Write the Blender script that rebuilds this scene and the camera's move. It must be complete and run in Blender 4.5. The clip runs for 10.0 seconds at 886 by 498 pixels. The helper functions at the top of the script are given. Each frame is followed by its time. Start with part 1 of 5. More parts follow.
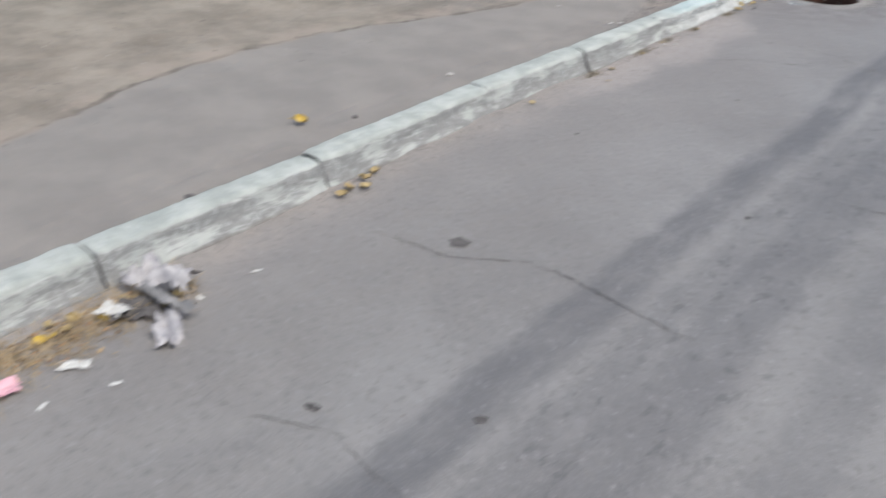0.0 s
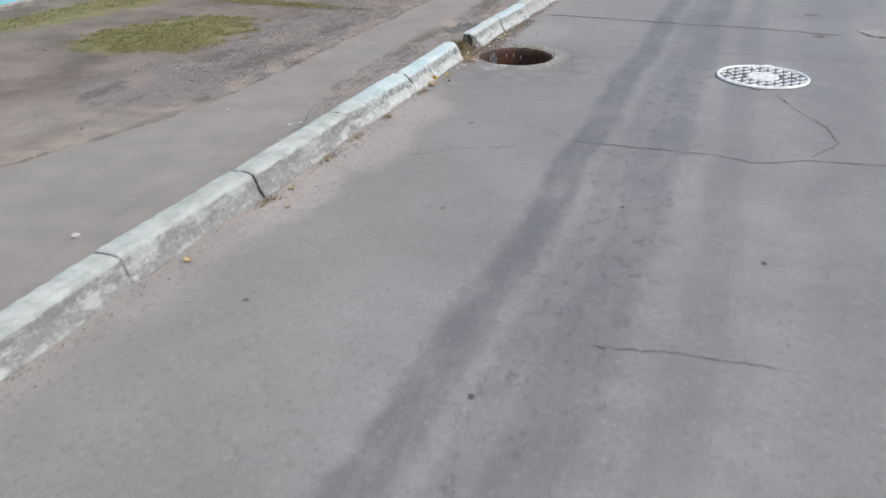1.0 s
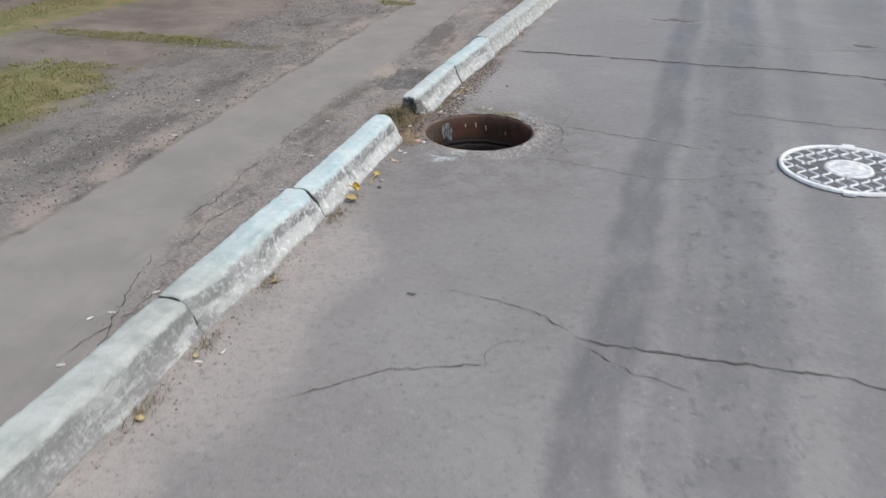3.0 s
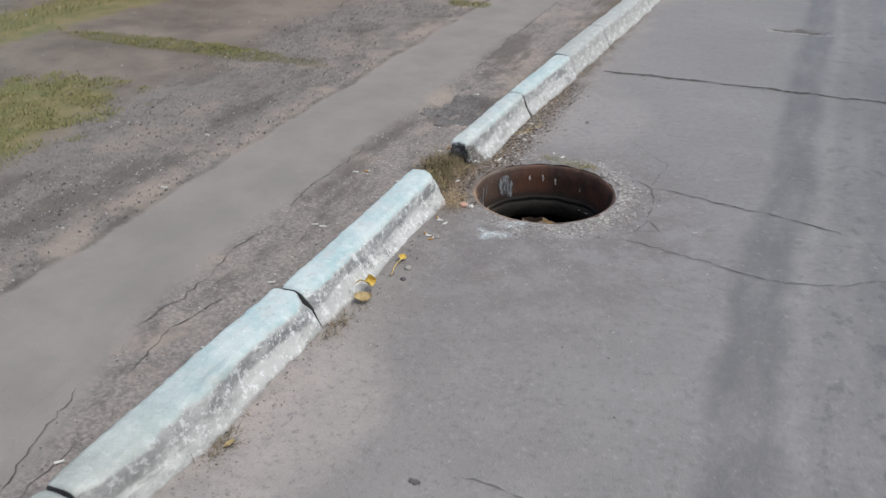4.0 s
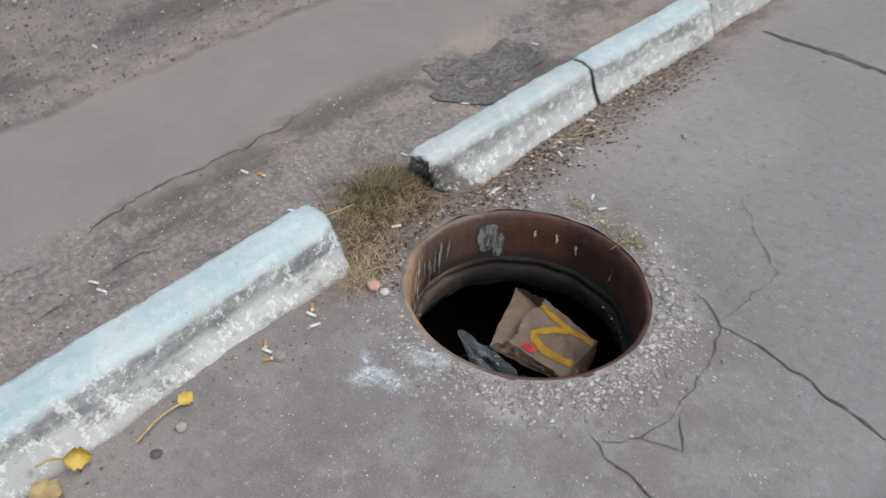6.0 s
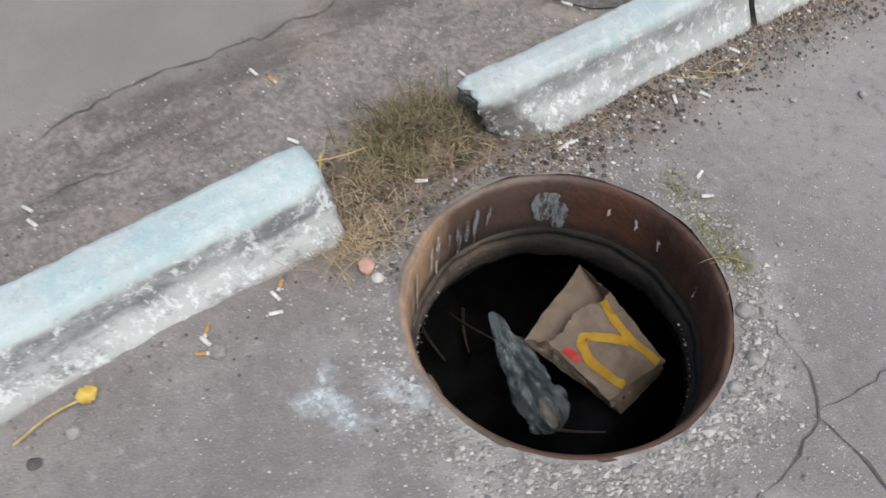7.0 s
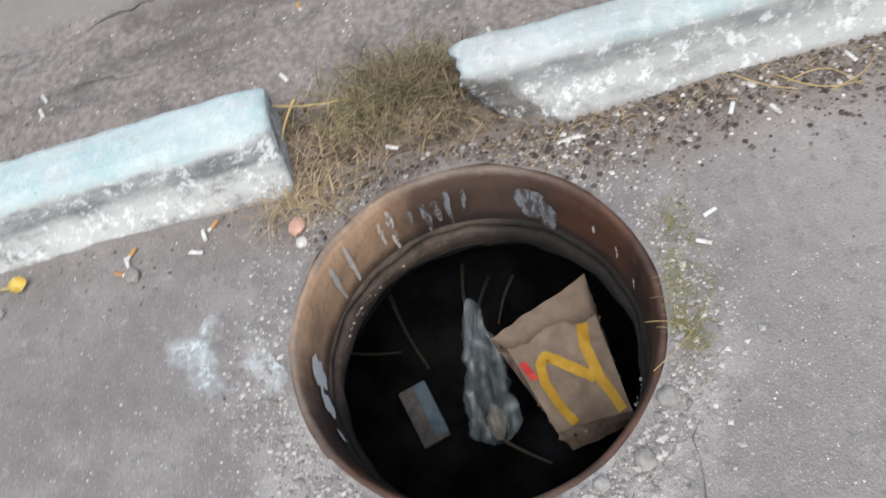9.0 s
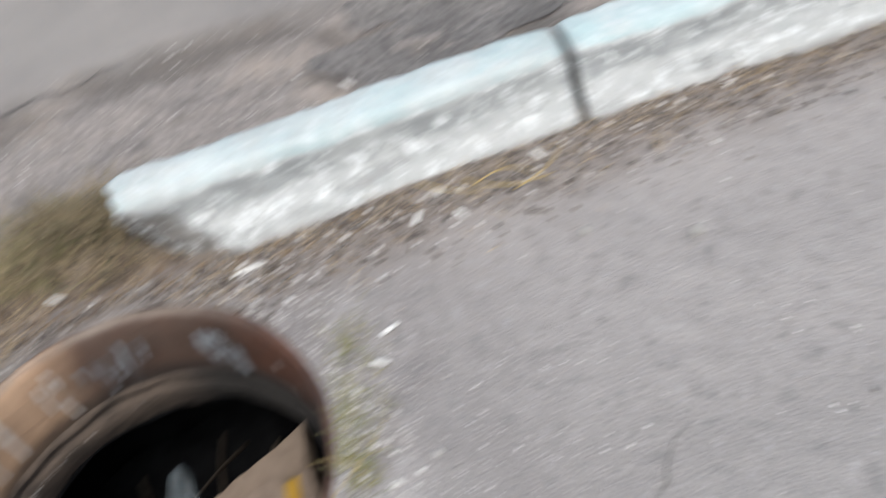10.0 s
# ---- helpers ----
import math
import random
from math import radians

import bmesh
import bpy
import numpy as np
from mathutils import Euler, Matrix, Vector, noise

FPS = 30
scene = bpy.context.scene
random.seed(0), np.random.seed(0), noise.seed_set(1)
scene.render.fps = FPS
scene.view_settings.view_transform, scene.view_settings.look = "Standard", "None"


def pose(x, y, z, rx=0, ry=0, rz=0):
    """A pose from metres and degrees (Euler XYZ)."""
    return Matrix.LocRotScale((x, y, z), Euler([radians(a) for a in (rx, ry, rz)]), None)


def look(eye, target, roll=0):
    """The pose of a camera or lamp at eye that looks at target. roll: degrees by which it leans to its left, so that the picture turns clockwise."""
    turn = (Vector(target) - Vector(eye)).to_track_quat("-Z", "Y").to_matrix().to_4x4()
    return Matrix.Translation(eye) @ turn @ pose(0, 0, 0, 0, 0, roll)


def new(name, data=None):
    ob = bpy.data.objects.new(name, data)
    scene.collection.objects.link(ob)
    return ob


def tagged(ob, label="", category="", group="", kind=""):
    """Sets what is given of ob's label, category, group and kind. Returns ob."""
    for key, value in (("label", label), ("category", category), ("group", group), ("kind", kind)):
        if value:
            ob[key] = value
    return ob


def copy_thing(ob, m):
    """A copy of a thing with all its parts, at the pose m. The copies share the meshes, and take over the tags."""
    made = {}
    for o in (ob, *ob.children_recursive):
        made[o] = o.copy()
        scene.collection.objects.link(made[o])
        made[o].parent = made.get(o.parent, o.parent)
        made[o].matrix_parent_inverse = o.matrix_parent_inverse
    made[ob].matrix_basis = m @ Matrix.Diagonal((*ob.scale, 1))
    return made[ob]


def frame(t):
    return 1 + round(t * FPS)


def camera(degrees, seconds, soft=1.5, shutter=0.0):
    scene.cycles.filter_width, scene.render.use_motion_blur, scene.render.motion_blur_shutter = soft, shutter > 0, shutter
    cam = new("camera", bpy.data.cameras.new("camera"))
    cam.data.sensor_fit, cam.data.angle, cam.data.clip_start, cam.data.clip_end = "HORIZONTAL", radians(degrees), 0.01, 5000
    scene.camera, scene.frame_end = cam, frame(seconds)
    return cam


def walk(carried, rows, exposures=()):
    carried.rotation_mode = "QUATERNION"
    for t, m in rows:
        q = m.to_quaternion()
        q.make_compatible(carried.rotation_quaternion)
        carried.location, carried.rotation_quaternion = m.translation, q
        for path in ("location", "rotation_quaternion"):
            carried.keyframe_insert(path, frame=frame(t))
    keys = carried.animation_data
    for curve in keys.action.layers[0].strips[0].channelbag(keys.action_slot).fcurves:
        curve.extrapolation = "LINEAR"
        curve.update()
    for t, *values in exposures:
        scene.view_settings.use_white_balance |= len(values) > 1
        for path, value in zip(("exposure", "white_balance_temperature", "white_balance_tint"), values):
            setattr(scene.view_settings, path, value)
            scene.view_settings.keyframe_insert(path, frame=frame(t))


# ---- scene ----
cam = camera(54.0, 10.0, soft=1.4, shutter=0.32)

PATH = [
    (0, (2.038, -8.058, 1.612), (0.994, -6.664, 0.629), 2.9),
    (0.5, (1.982, -7.526, 1.668), (1.215, -5.915, 0.766), 2.9),
    (1, (1.786, -6.878, 1.616), (1.177, -5.182, 0.749), 0.1),
    (1.5, (1.678, -6.29, 1.658), (1.005, -4.61, 0.807), 0.5),
    (2, (1.458, -5.636, 1.596), (0.934, -3.905, 0.741), -0.8),
    (2.2, (1.405, -5.421, 1.575), (0.971, -3.656, 0.74), -0.2),
    (3.3, (1.026, -4.254, 1.584), (0.481, -2.565, 0.661), -0.3),
    (3.5, (0.994, -4.042, 1.562), (0.448, -2.334, 0.677), -1.2),
    (4, (0.939, -3.462, 1.574), (0.24, -1.852, 0.614), -0.6),
    (4.5, (0.875, -2.98, 1.551), (0.147, -1.461, 0.474), 2.0),
    (5, (0.884, -2.461, 1.522), (0.02, -0.99, 0.478), 0.5),
    (5.5, (0.871, -2.022, 1.507), (-0.036, -0.651, 0.368), 2.6),
    (5.7, (0.854, -1.822, 1.472), (-0.049, -0.498, 0.277), 3.3),
    (6.8, (0.555, -1.006, 1.346), (-0.412, -0.225, -0.221), 3.0),
    (7, (0.534, -0.883, 1.329), (-0.399, -0.177, -0.293), 2.4),
    (7.5, (0.476, -0.642, 1.32), (-0.327, -0.107, -0.431), 1.2),
    (8, (0.473, -0.45, 1.328), (-0.397, -0.085, -0.436), -6.1),
    (8.5, (0.596, -0.249, 1.307), (-0.436, -0.118, -0.401), -12.0),
    (9, (0.593, -0.123, 1.261), (-0.426, -0.232, -0.456), -20.5),
    (9.5, (0.519, 0.004, 1.237), (-0.319, -0.271, -0.558), -22.6),
    (9.7, (0.546, 0.083, 1.174), (-0.398, -0.192, -0.567), -21.8),
    (9.8, (0.563, 0.119, 1.15), (-0.44, -0.063, -0.556), -20.7),
    (9.9, (0.605, 0.178, 1.09), (-0.52, 0.15, -0.533), -18.6),
    (10, (0.676, 0.24, 1.0), (-0.636, 0.41, -0.503), -15.6),
]

walk(cam, [(t, look(e, g, r)) for t, e, g, r in PATH], exposures=[(0.0, 0.47, 6220, 4.4), (3.5, 0.32, 6220, 4.4), (5.5, 0.24, 6220, 4.4), (7.5, 0.41, 6220, 4.4), (9.0, 0.56, 6220, 4.4), (10.0, 0.66, 6220, 4.4)])

# ---- world and light: an even overcast day ----
world = bpy.data.worlds.new("world")
scene.world = world
world.use_nodes = True
wn = world.node_tree
sky = wn.nodes.new("ShaderNodeTexSky")
sky.sky_type, sky.sun_disc = "NISHITA", False
sky.sun_elevation, sky.sun_rotation = radians(64), radians(97)
sky.air_density, sky.dust_density, sky.ozone_density = 1.0, 6.0, 1.0
wn.links.new(sky.outputs[0], wn.nodes["Background"].inputs[0])
wn.nodes["Background"].inputs[1].default_value = 0.13
sun_data = bpy.data.lights.new("sun", "SUN")
sun_data.energy, sun_data.angle, sun_data.color = 1.1, radians(45), (1.0, 0.97, 0.94)
sun = new("sun", sun_data)
sun.rotation_euler = (radians(3), radians(26), 0)

HX, HY, HR = -0.01, -0.186, 0.296      # the open manhole: middle and radius
PZ = 0.05                                # height of the pavement over the road
rng = np.random.default_rng(7)


# ---- node helpers ----
class Nodes:
    def __init__(self, name, rough=0.9, metal=0.0, spec=0.3):
        self.mat = bpy.data.materials.new(name)
        self.mat.use_nodes = True
        self.t = self.mat.node_tree
        self.b = self.t.nodes["Principled BSDF"]
        self.b.inputs["Roughness"].default_value = rough
        self.b.inputs["Metallic"].default_value = metal
        self.b.inputs["Specular IOR Level"].default_value = spec
        self.pos = self.t.nodes.new("ShaderNodeNewGeometry").outputs["Position"]
        self.obj = self.t.nodes.new("ShaderNodeTexCoord").outputs["Object"]

    def put(self, socket, value):
        if hasattr(value, "links"):
            self.t.links.new(value, socket)
        else:
            socket.default_value = value

    def noise(self, scale, detail=4, rough=0.6, at=None, stretch=None):
        n = self.t.nodes.new("ShaderNodeTexNoise")
        n.inputs["Scale"].default_value, n.inputs["Detail"].default_value, n.inputs["Roughness"].default_value = scale, detail, rough
        src = at or self.pos
        if stretch:
            m = self.t.nodes.new("ShaderNodeMapping")
            m.inputs["Scale"].default_value = stretch
            self.t.links.new(src, m.inputs[0])
            src = m.outputs[0]
        self.t.links.new(src, n.inputs["Vector"])
        return n.outputs["Fac"]

    def cells(self, scale, out="Distance"):
        n = self.t.nodes.new("ShaderNodeTexVoronoi")
        n.inputs["Scale"].default_value = scale
        self.t.links.new(self.pos, n.inputs["Vector"])
        return n.outputs[out]

    def math(self, op, a, b=0.0, c=0.0):
        n = self.t.nodes.new("ShaderNodeMath")
        n.operation = op
        for s, v in zip(n.inputs, (a, b, c)):
            self.put(s, v)
        return n.outputs[0]

    def step(self, x, lo, hi, a=0.0, b=1.0):
        n = self.t.nodes.new("ShaderNodeMapRange")
        n.interpolation_type = "SMOOTHSTEP"
        for s, v in zip(n.inputs, (x, lo, hi, a, b)):
            self.put(s, v)
        return n.outputs[0]

    def xyz(self, v=None):
        n = self.t.nodes.new("ShaderNodeSeparateXYZ")
        self.t.links.new(v or self.pos, n.inputs[0])
        return n.outputs

    def mix(self, f, a, b):
        n = self.t.nodes.new("ShaderNodeMix")
        n.data_type = "RGBA"
        self.put(n.inputs[0], f)
        for s, v in ((n.inputs[6], a), (n.inputs[7], b)):
            self.put(s, v if hasattr(v, "links") else (*v, 1))
        return n.outputs[2]

    def random(self):
        return self.t.nodes.new("ShaderNodeObjectInfo").outputs["Random"]

    def island(self):
        return self.t.nodes.new("ShaderNodeNewGeometry").outputs["Random Per Island"]

    def done(self, colour, bump=None, height=0.002, rough=None):
        self.put(self.b.inputs["Base Color"], colour if hasattr(colour, "links") else (*colour, 1))
        if rough is not None:
            self.put(self.b.inputs["Roughness"], rough)
        if bump is not None:
            n = self.t.nodes.new("ShaderNodeBump")
            n.inputs["Strength"].default_value, n.inputs["Distance"].default_value = 1.0, height
            self.put(n.inputs["Height"], bump)
            self.t.links.new(n.outputs[0], self.b.inputs["Normal"])
        return self.mat


def plain(name, a, b, scale=40, rough=0.8, metal=0.0, bump=0.001, detail=4):
    """A surface that varies between two colours at two scales."""
    n = Nodes(name, rough, metal)
    f = n.noise(scale, detail)
    g = n.noise(scale * 0.13, 3)
    c = n.mix(n.step(f, 0.3, 0.7), a, b)
    c = n.mix(n.step(g, 0.35, 0.75, 0, 0.5), c, tuple(x * 0.6 for x in a))
    return n.done(c, f, bump)


def asphalt():
    n = Nodes("road_asphalt", 0.52, 0.0, 0.75)
    x, y, z = n.xyz()
    big, mid, fine = n.noise(0.9, 5), n.noise(7, 5), n.noise(260, 3, 0.7)
    streaky = n.noise(3.0, 6, 0.7, stretch=(2.2, 0.6, 1))
    c = n.mix(n.step(big, 0.3, 0.7), (0.168, 0.16, 0.158), (0.236, 0.226, 0.222))
    c = n.mix(n.step(mid, 0.4, 0.8, 0, 0.4), c, (0.14, 0.133, 0.132))
    c = n.mix(n.step(n.noise(2.6, 7, 0.72), 0.52, 0.66, 0, 0.35), c, (0.28, 0.268, 0.265))
    # a film of brownish dust on the kerb half of the road
    c = n.mix(n.step(n.math("ADD", x, n.math("MULTIPLY_ADD", n.noise(0.9, 5), 1.2, -0.6)), 0.0, 1.1, 0.5, 0), c, (0.215, 0.193, 0.178))
    # darker rolled tracks along the road
    wob = n.math("MULTIPLY_ADD", n.noise(0.8, 3, at=None, stretch=(0.2, 1, 1)), 0.22, -0.11)
    xs = n.math("ADD", n.math("ADD", x, wob), n.math("MULTIPLY_ADD", n.noise(9, 5, 0.7), 0.08, -0.04))
    for mid_x, half, amount in ((0.95, 0.12, 0.78), (1.17, 0.07, 0.3), (1.37, 0.17, 0.58), (1.75, 0.12, 0.3), (2.35, 0.3, 0.25)):
        d = n.math("ABSOLUTE", n.math("SUBTRACT", xs, mid_x))
        band = n.math("MULTIPLY", n.step(d, half * 0.45, half * 1.1, 1, 0), n.step(streaky, 0.32, 0.62, 0.3, amount))
        c = n.mix(band, c, (0.088, 0.086, 0.092))
    # dark oily specks between the tracks
    oil = n.math("MULTIPLY", n.step(n.noise(15, 6, 0.72, stretch=(1, 0.55, 1)), 0.54, 0.63), n.step(n.math("ABSOLUTE", n.math("SUBTRACT", xs, 1.32)), 0.1, 0.36, 0.75, 0))
    c = n.mix(oil, c, (0.08, 0.077, 0.08))
    # tan sand washed against the kerb in lobes
    rough_edge = n.math("MULTIPLY_ADD", n.noise(2.2, 6), 0.62, -0.31)
    rough_edge = n.math("ADD", rough_edge, n.math("MULTIPLY_ADD", n.noise(17, 6, 0.7), 0.12, -0.06))
    xe = n.math("ADD", x, rough_edge)
    s = n.math("MULTIPLY", n.step(xe, -0.36, -0.02, 1, 0), n.step(n.math("ABSOLUTE", n.math("ADD", y, 0.6)), 0.3, 0.8, 0.1, 1))
    s = n.math("MULTIPLY", s, n.step(n.noise(7, 8, 0.72), 0.36, 0.58, 0.15, 1.0))
    c = n.mix(n.math("MULTIPLY", s, 0.65), c, (0.305, 0.268, 0.245))
    for sy, sx, ay, ax in ((-1.85, -0.17, 0.42, 0.2), (-2.62, -0.15, 0.5, 0.2), (-3.4, -0.22, 0.5, 0.16), (0.75, -0.05, 0.55, 0.3)):
        ex = n.math("DIVIDE", n.math("SUBTRACT", n.math("ADD", x, n.math("MULTIPLY", rough_edge, 0.35)), sx), ax)
        ey = n.math("DIVIDE", n.math("SUBTRACT", y, sy), ay)
        d = n.math("ADD", n.math("MULTIPLY", ex, ex), n.math("MULTIPLY", ey, ey))
        d = n.math("ADD", d, n.math("MULTIPLY_ADD", n.noise(4, 8, 0.72), 2.2, -1.1))
        c = n.mix(n.math("MULTIPLY", n.step(d, 0.2, 1.3, 0.6 if sy < 0 else 0.45, 0), n.step(n.noise(15, 7, 0.72), 0.33, 0.55, 0.45, 1)), c, (0.35, 0.308, 0.285) if sy < 0 else (0.3, 0.277, 0.265))
    dx, dy = n.math("SUBTRACT", x, HX), n.math("SUBTRACT", y, HY)
    r = n.math("SQRT", n.math("ADD", n.math("MULTIPLY", dx, dx), n.math("MULTIPLY", dy, dy)))
    rn = n.math("ADD", r, n.math("MULTIPLY_ADD", n.noise(9, 5), 0.16, -0.08))
    # pale crushed concrete round the shaft, away from the kerb
    away = n.step(n.math("SUBTRACT", n.math("MULTIPLY", dx, 0.95), n.math("MULTIPLY", dy, 0.3)), -0.15, 0.15, 0.25, 1)
    c = n.mix(n.math("MULTIPLY", n.step(rn, 0.36, 0.46, 0.85, 0), away), c, (0.36, 0.34, 0.33))
    dirt = n.math("MULTIPLY", n.step(n.math("ADD", rn, n.math("MULTIPLY", dy, 0.35)), 0.45, 0.95, 0.85, 0), n.step(n.noise(7, 7, 0.7), 0.38, 0.58, 0.15, 1))
    c = n.mix(dirt, c, (0.15, 0.133, 0.126))
    # dark silt and soil at the foot of the kerb beside and beyond the gap
    soil = n.step(n.math("ADD", x, n.math("MULTIPLY_ADD", n.noise(8, 6, 0.7), 0.26, -0.13)), -0.3, -0.17, 1, 0)
    soil = n.math("MULTIPLY", soil, n.step(y, -0.75, -0.35))
    grit = n.cells(190)
    c = n.mix(n.step(fine, 0.56, 0.7, 0, 0.45), c, (0.43, 0.42, 0.415))
    c = n.mix(n.step(fine, 0.3, 0.44, 0.55, 0), c, (0.075, 0.072, 0.074))
    blotch = n.noise(34, 7, 0.78)
    c = n.mix(n.step(blotch, 0.36, 0.47, 0.6, 0), c, (0.11, 0.105, 0.104))
    c = n.mix(n.step(blotch, 0.56, 0.68, 0, 0.4), c, (0.4, 0.39, 0.39))
    c = n.mix(n.step(n.noise(55, 3), 0.64, 0.72, 0, 0.5), c, (0.09, 0.085, 0.085))
    earth = n.mix(n.step(n.noise(40, 6, 0.72), 0.35, 0.65), (0.06, 0.047, 0.039), (0.19, 0.155, 0.13))
    c = n.mix(n.math("MULTIPLY", soil, n.step(n.noise(14, 6, 0.7), 0.3, 0.6, 1, 0.55)), c, earth)
    return n.done(c, n.math("ADD", n.math("MULTIPLY", grit, 0.5), n.math("MULTIPLY", n.noise(420, 2), 0.8)), 0.0016)


def verge():
    n = Nodes("verge_ground", 0.92)
    x, y, z = n.xyz()
    fine, mid, big = n.noise(230, 3, 0.7), n.noise(16, 6), n.noise(1.6, 6)
    w = n.math("MULTIPLY_ADD", n.noise(2.6, 6), 0.36, -0.18)
    w2 = n.math("MULTIPLY_ADD", n.noise(1.1, 6), 0.9, -0.45)
    soil = n.mix(n.step(big, 0.3, 0.68), (0.105, 0.088, 0.076), (0.21, 0.177, 0.152))
    soil = n.mix(n.step(mid, 0.45, 0.75, 0, 0.6), soil, (0.15, 0.136, 0.128))
    gravel = n.mix(n.step(n.noise(70, 5), 0.35, 0.65), (0.17, 0.152, 0.142), (0.27, 0.243, 0.228))
    gravel = n.mix(n.step(n.noise(10, 7, 0.75), 0.5, 0.62, 0, 0.55), gravel, (0.1, 0.092, 0.09))
    gravel = n.mix(n.step(n.noise(2.4, 6, 0.65), 0.5, 0.62, 0, 0.85), gravel, (0.29, 0.248, 0.216))
    gravel = n.mix(n.step(n.noise(1.7, 8, 0.7, stretch=(1.6, 0.6, 1)), 0.5, 0.6, 0, 0.75), gravel, (0.105, 0.092, 0.082))
    gravel = n.mix(n.step(x, -1.6, -1.3, 0.3, 0), gravel, (0.08, 0.076, 0.075))
    path = n.mix(n.step(n.noise(3, 4), 0.3, 0.7), (0.212, 0.196, 0.186), (0.25, 0.231, 0.217))
    # soil far from the road, then a gravelly band, the smooth path, and grit behind the kerb
    west = n.step(y, -4.6, -2.0, 0.55, 0)
    west = n.math("ADD", west, n.step(y, -6.9, -5.0, -0.38, 0))
    xw = n.math("ADD", x, n.math("ADD", west, n.math("MULTIPLY", w, 0.5)))
    c = n.mix(n.step(n.math("ADD", x, w2), -2.55, -2.2), soil, gravel)
    pale = n.mix(n.step(n.noise(2.2, 7, 0.72), 0.25, 0.75), (0.165, 0.142, 0.119), (0.33, 0.289, 0.245))
    c = n.mix(n.step(y, -3.8, -2.2, 0.85, 0), c, pale)
    c = n.mix(n.step(xw, -1.44, -1.39), c, path)
    wedge = n.step(y, -3.4, -1.3, 0.42, 0)
    xg = n.math("SUBTRACT", n.math("ADD", x, n.math("MULTIPLY", w, 0.5)), wedge)
    inner = n.step(n.math("ADD", xg, n.math("MULTIPLY_ADD", n.noise(14, 6, 0.7), 0.12, -0.06)), -0.95, -0.85)
    c = n.mix(inner, c, gravel)
    c = n.mix(n.step(x, -0.56, -0.46), c, n.mix(n.step(n.noise(30, 6, 0.7), 0.35, 0.65), (0.055, 0.044, 0.036), (0.19, 0.153, 0.125)))
    # the broken dark lip of the path towards the bare soil
    lip = n.math("MULTIPLY", n.step(n.math("ABSOLUTE", n.math("ADD", xw, 1.43)), 0.005, 0.035, 0.8, 0), n.step(n.noise(6, 6, 0.7), 0.4, 0.55, 0.2, 1))
    c = n.mix(lip, c, (0.1, 0.088, 0.078))
    # sand drifted along the far edge of the path
    drift = n.step(n.math("ABSOLUTE", n.math("ADD", xw, 1.5)), 0.02, 0.16, 0.8, 0)
    c = n.mix(n.math("MULTIPLY", drift, n.step(n.noise(3.5, 7, 0.7), 0.42, 0.58)), c, (0.29, 0.245, 0.212))
    # olive thatch under the turf
    for tx, ty, ax, ay, amount in ((-2.95, -0.62, 0.62, 0.78, 0.85), (-2.75, 0.95, 1.05, 0.14, 0.7), (-4.15, 1.6, 0.4, 3.7, 0.8), (-1.9, 3.4, 1.0, 0.12, 0.6)):
        ex = n.math("DIVIDE", n.math("SUBTRACT", n.math("SUBTRACT", x, n.math("MULTIPLY", n.math("SUBTRACT", y, ty), 0.14)), tx), ax)
        ey = n.math("DIVIDE", n.math("SUBTRACT", y, ty), ay)
        d = n.math("ADD", n.math("ADD", n.math("MULTIPLY", ex, ex), n.math("MULTIPLY", ey, ey)), n.math("MULTIPLY_ADD", n.noise(4, 7, 0.7), 1.6, -0.8))
        thatch = n.mix(n.step(n.noise(6, 6), 0.38, 0.62), (0.2, 0.165, 0.075), (0.125, 0.13, 0.045))
        c = n.mix(n.step(d, 0.55, 1.15, amount, 0), c, thatch if ay > 0.2 else (0.105, 0.092, 0.05))
    smooth = n.math("MULTIPLY", n.step(xw, -1.47, -1.36), n.math("SUBTRACT", 1.0, inner))
    speck = n.math("MULTIPLY_ADD", smooth, -0.2, 0.3)
    c = n.mix(n.math("MULTIPLY", n.step(fine, 0.56, 0.72), speck), c, (0.36, 0.34, 0.32))
    c = n.mix(n.math("MULTIPLY", n.step(fine, 0.3, 0.44, 1, 0), speck), c, (0.07, 0.066, 0.063))
    h = n.math("ADD", n.math("MULTIPLY", fine, 0.7), n.math("MULTIPLY", mid, 1.2))
    return n.done(c, h, 0.004)


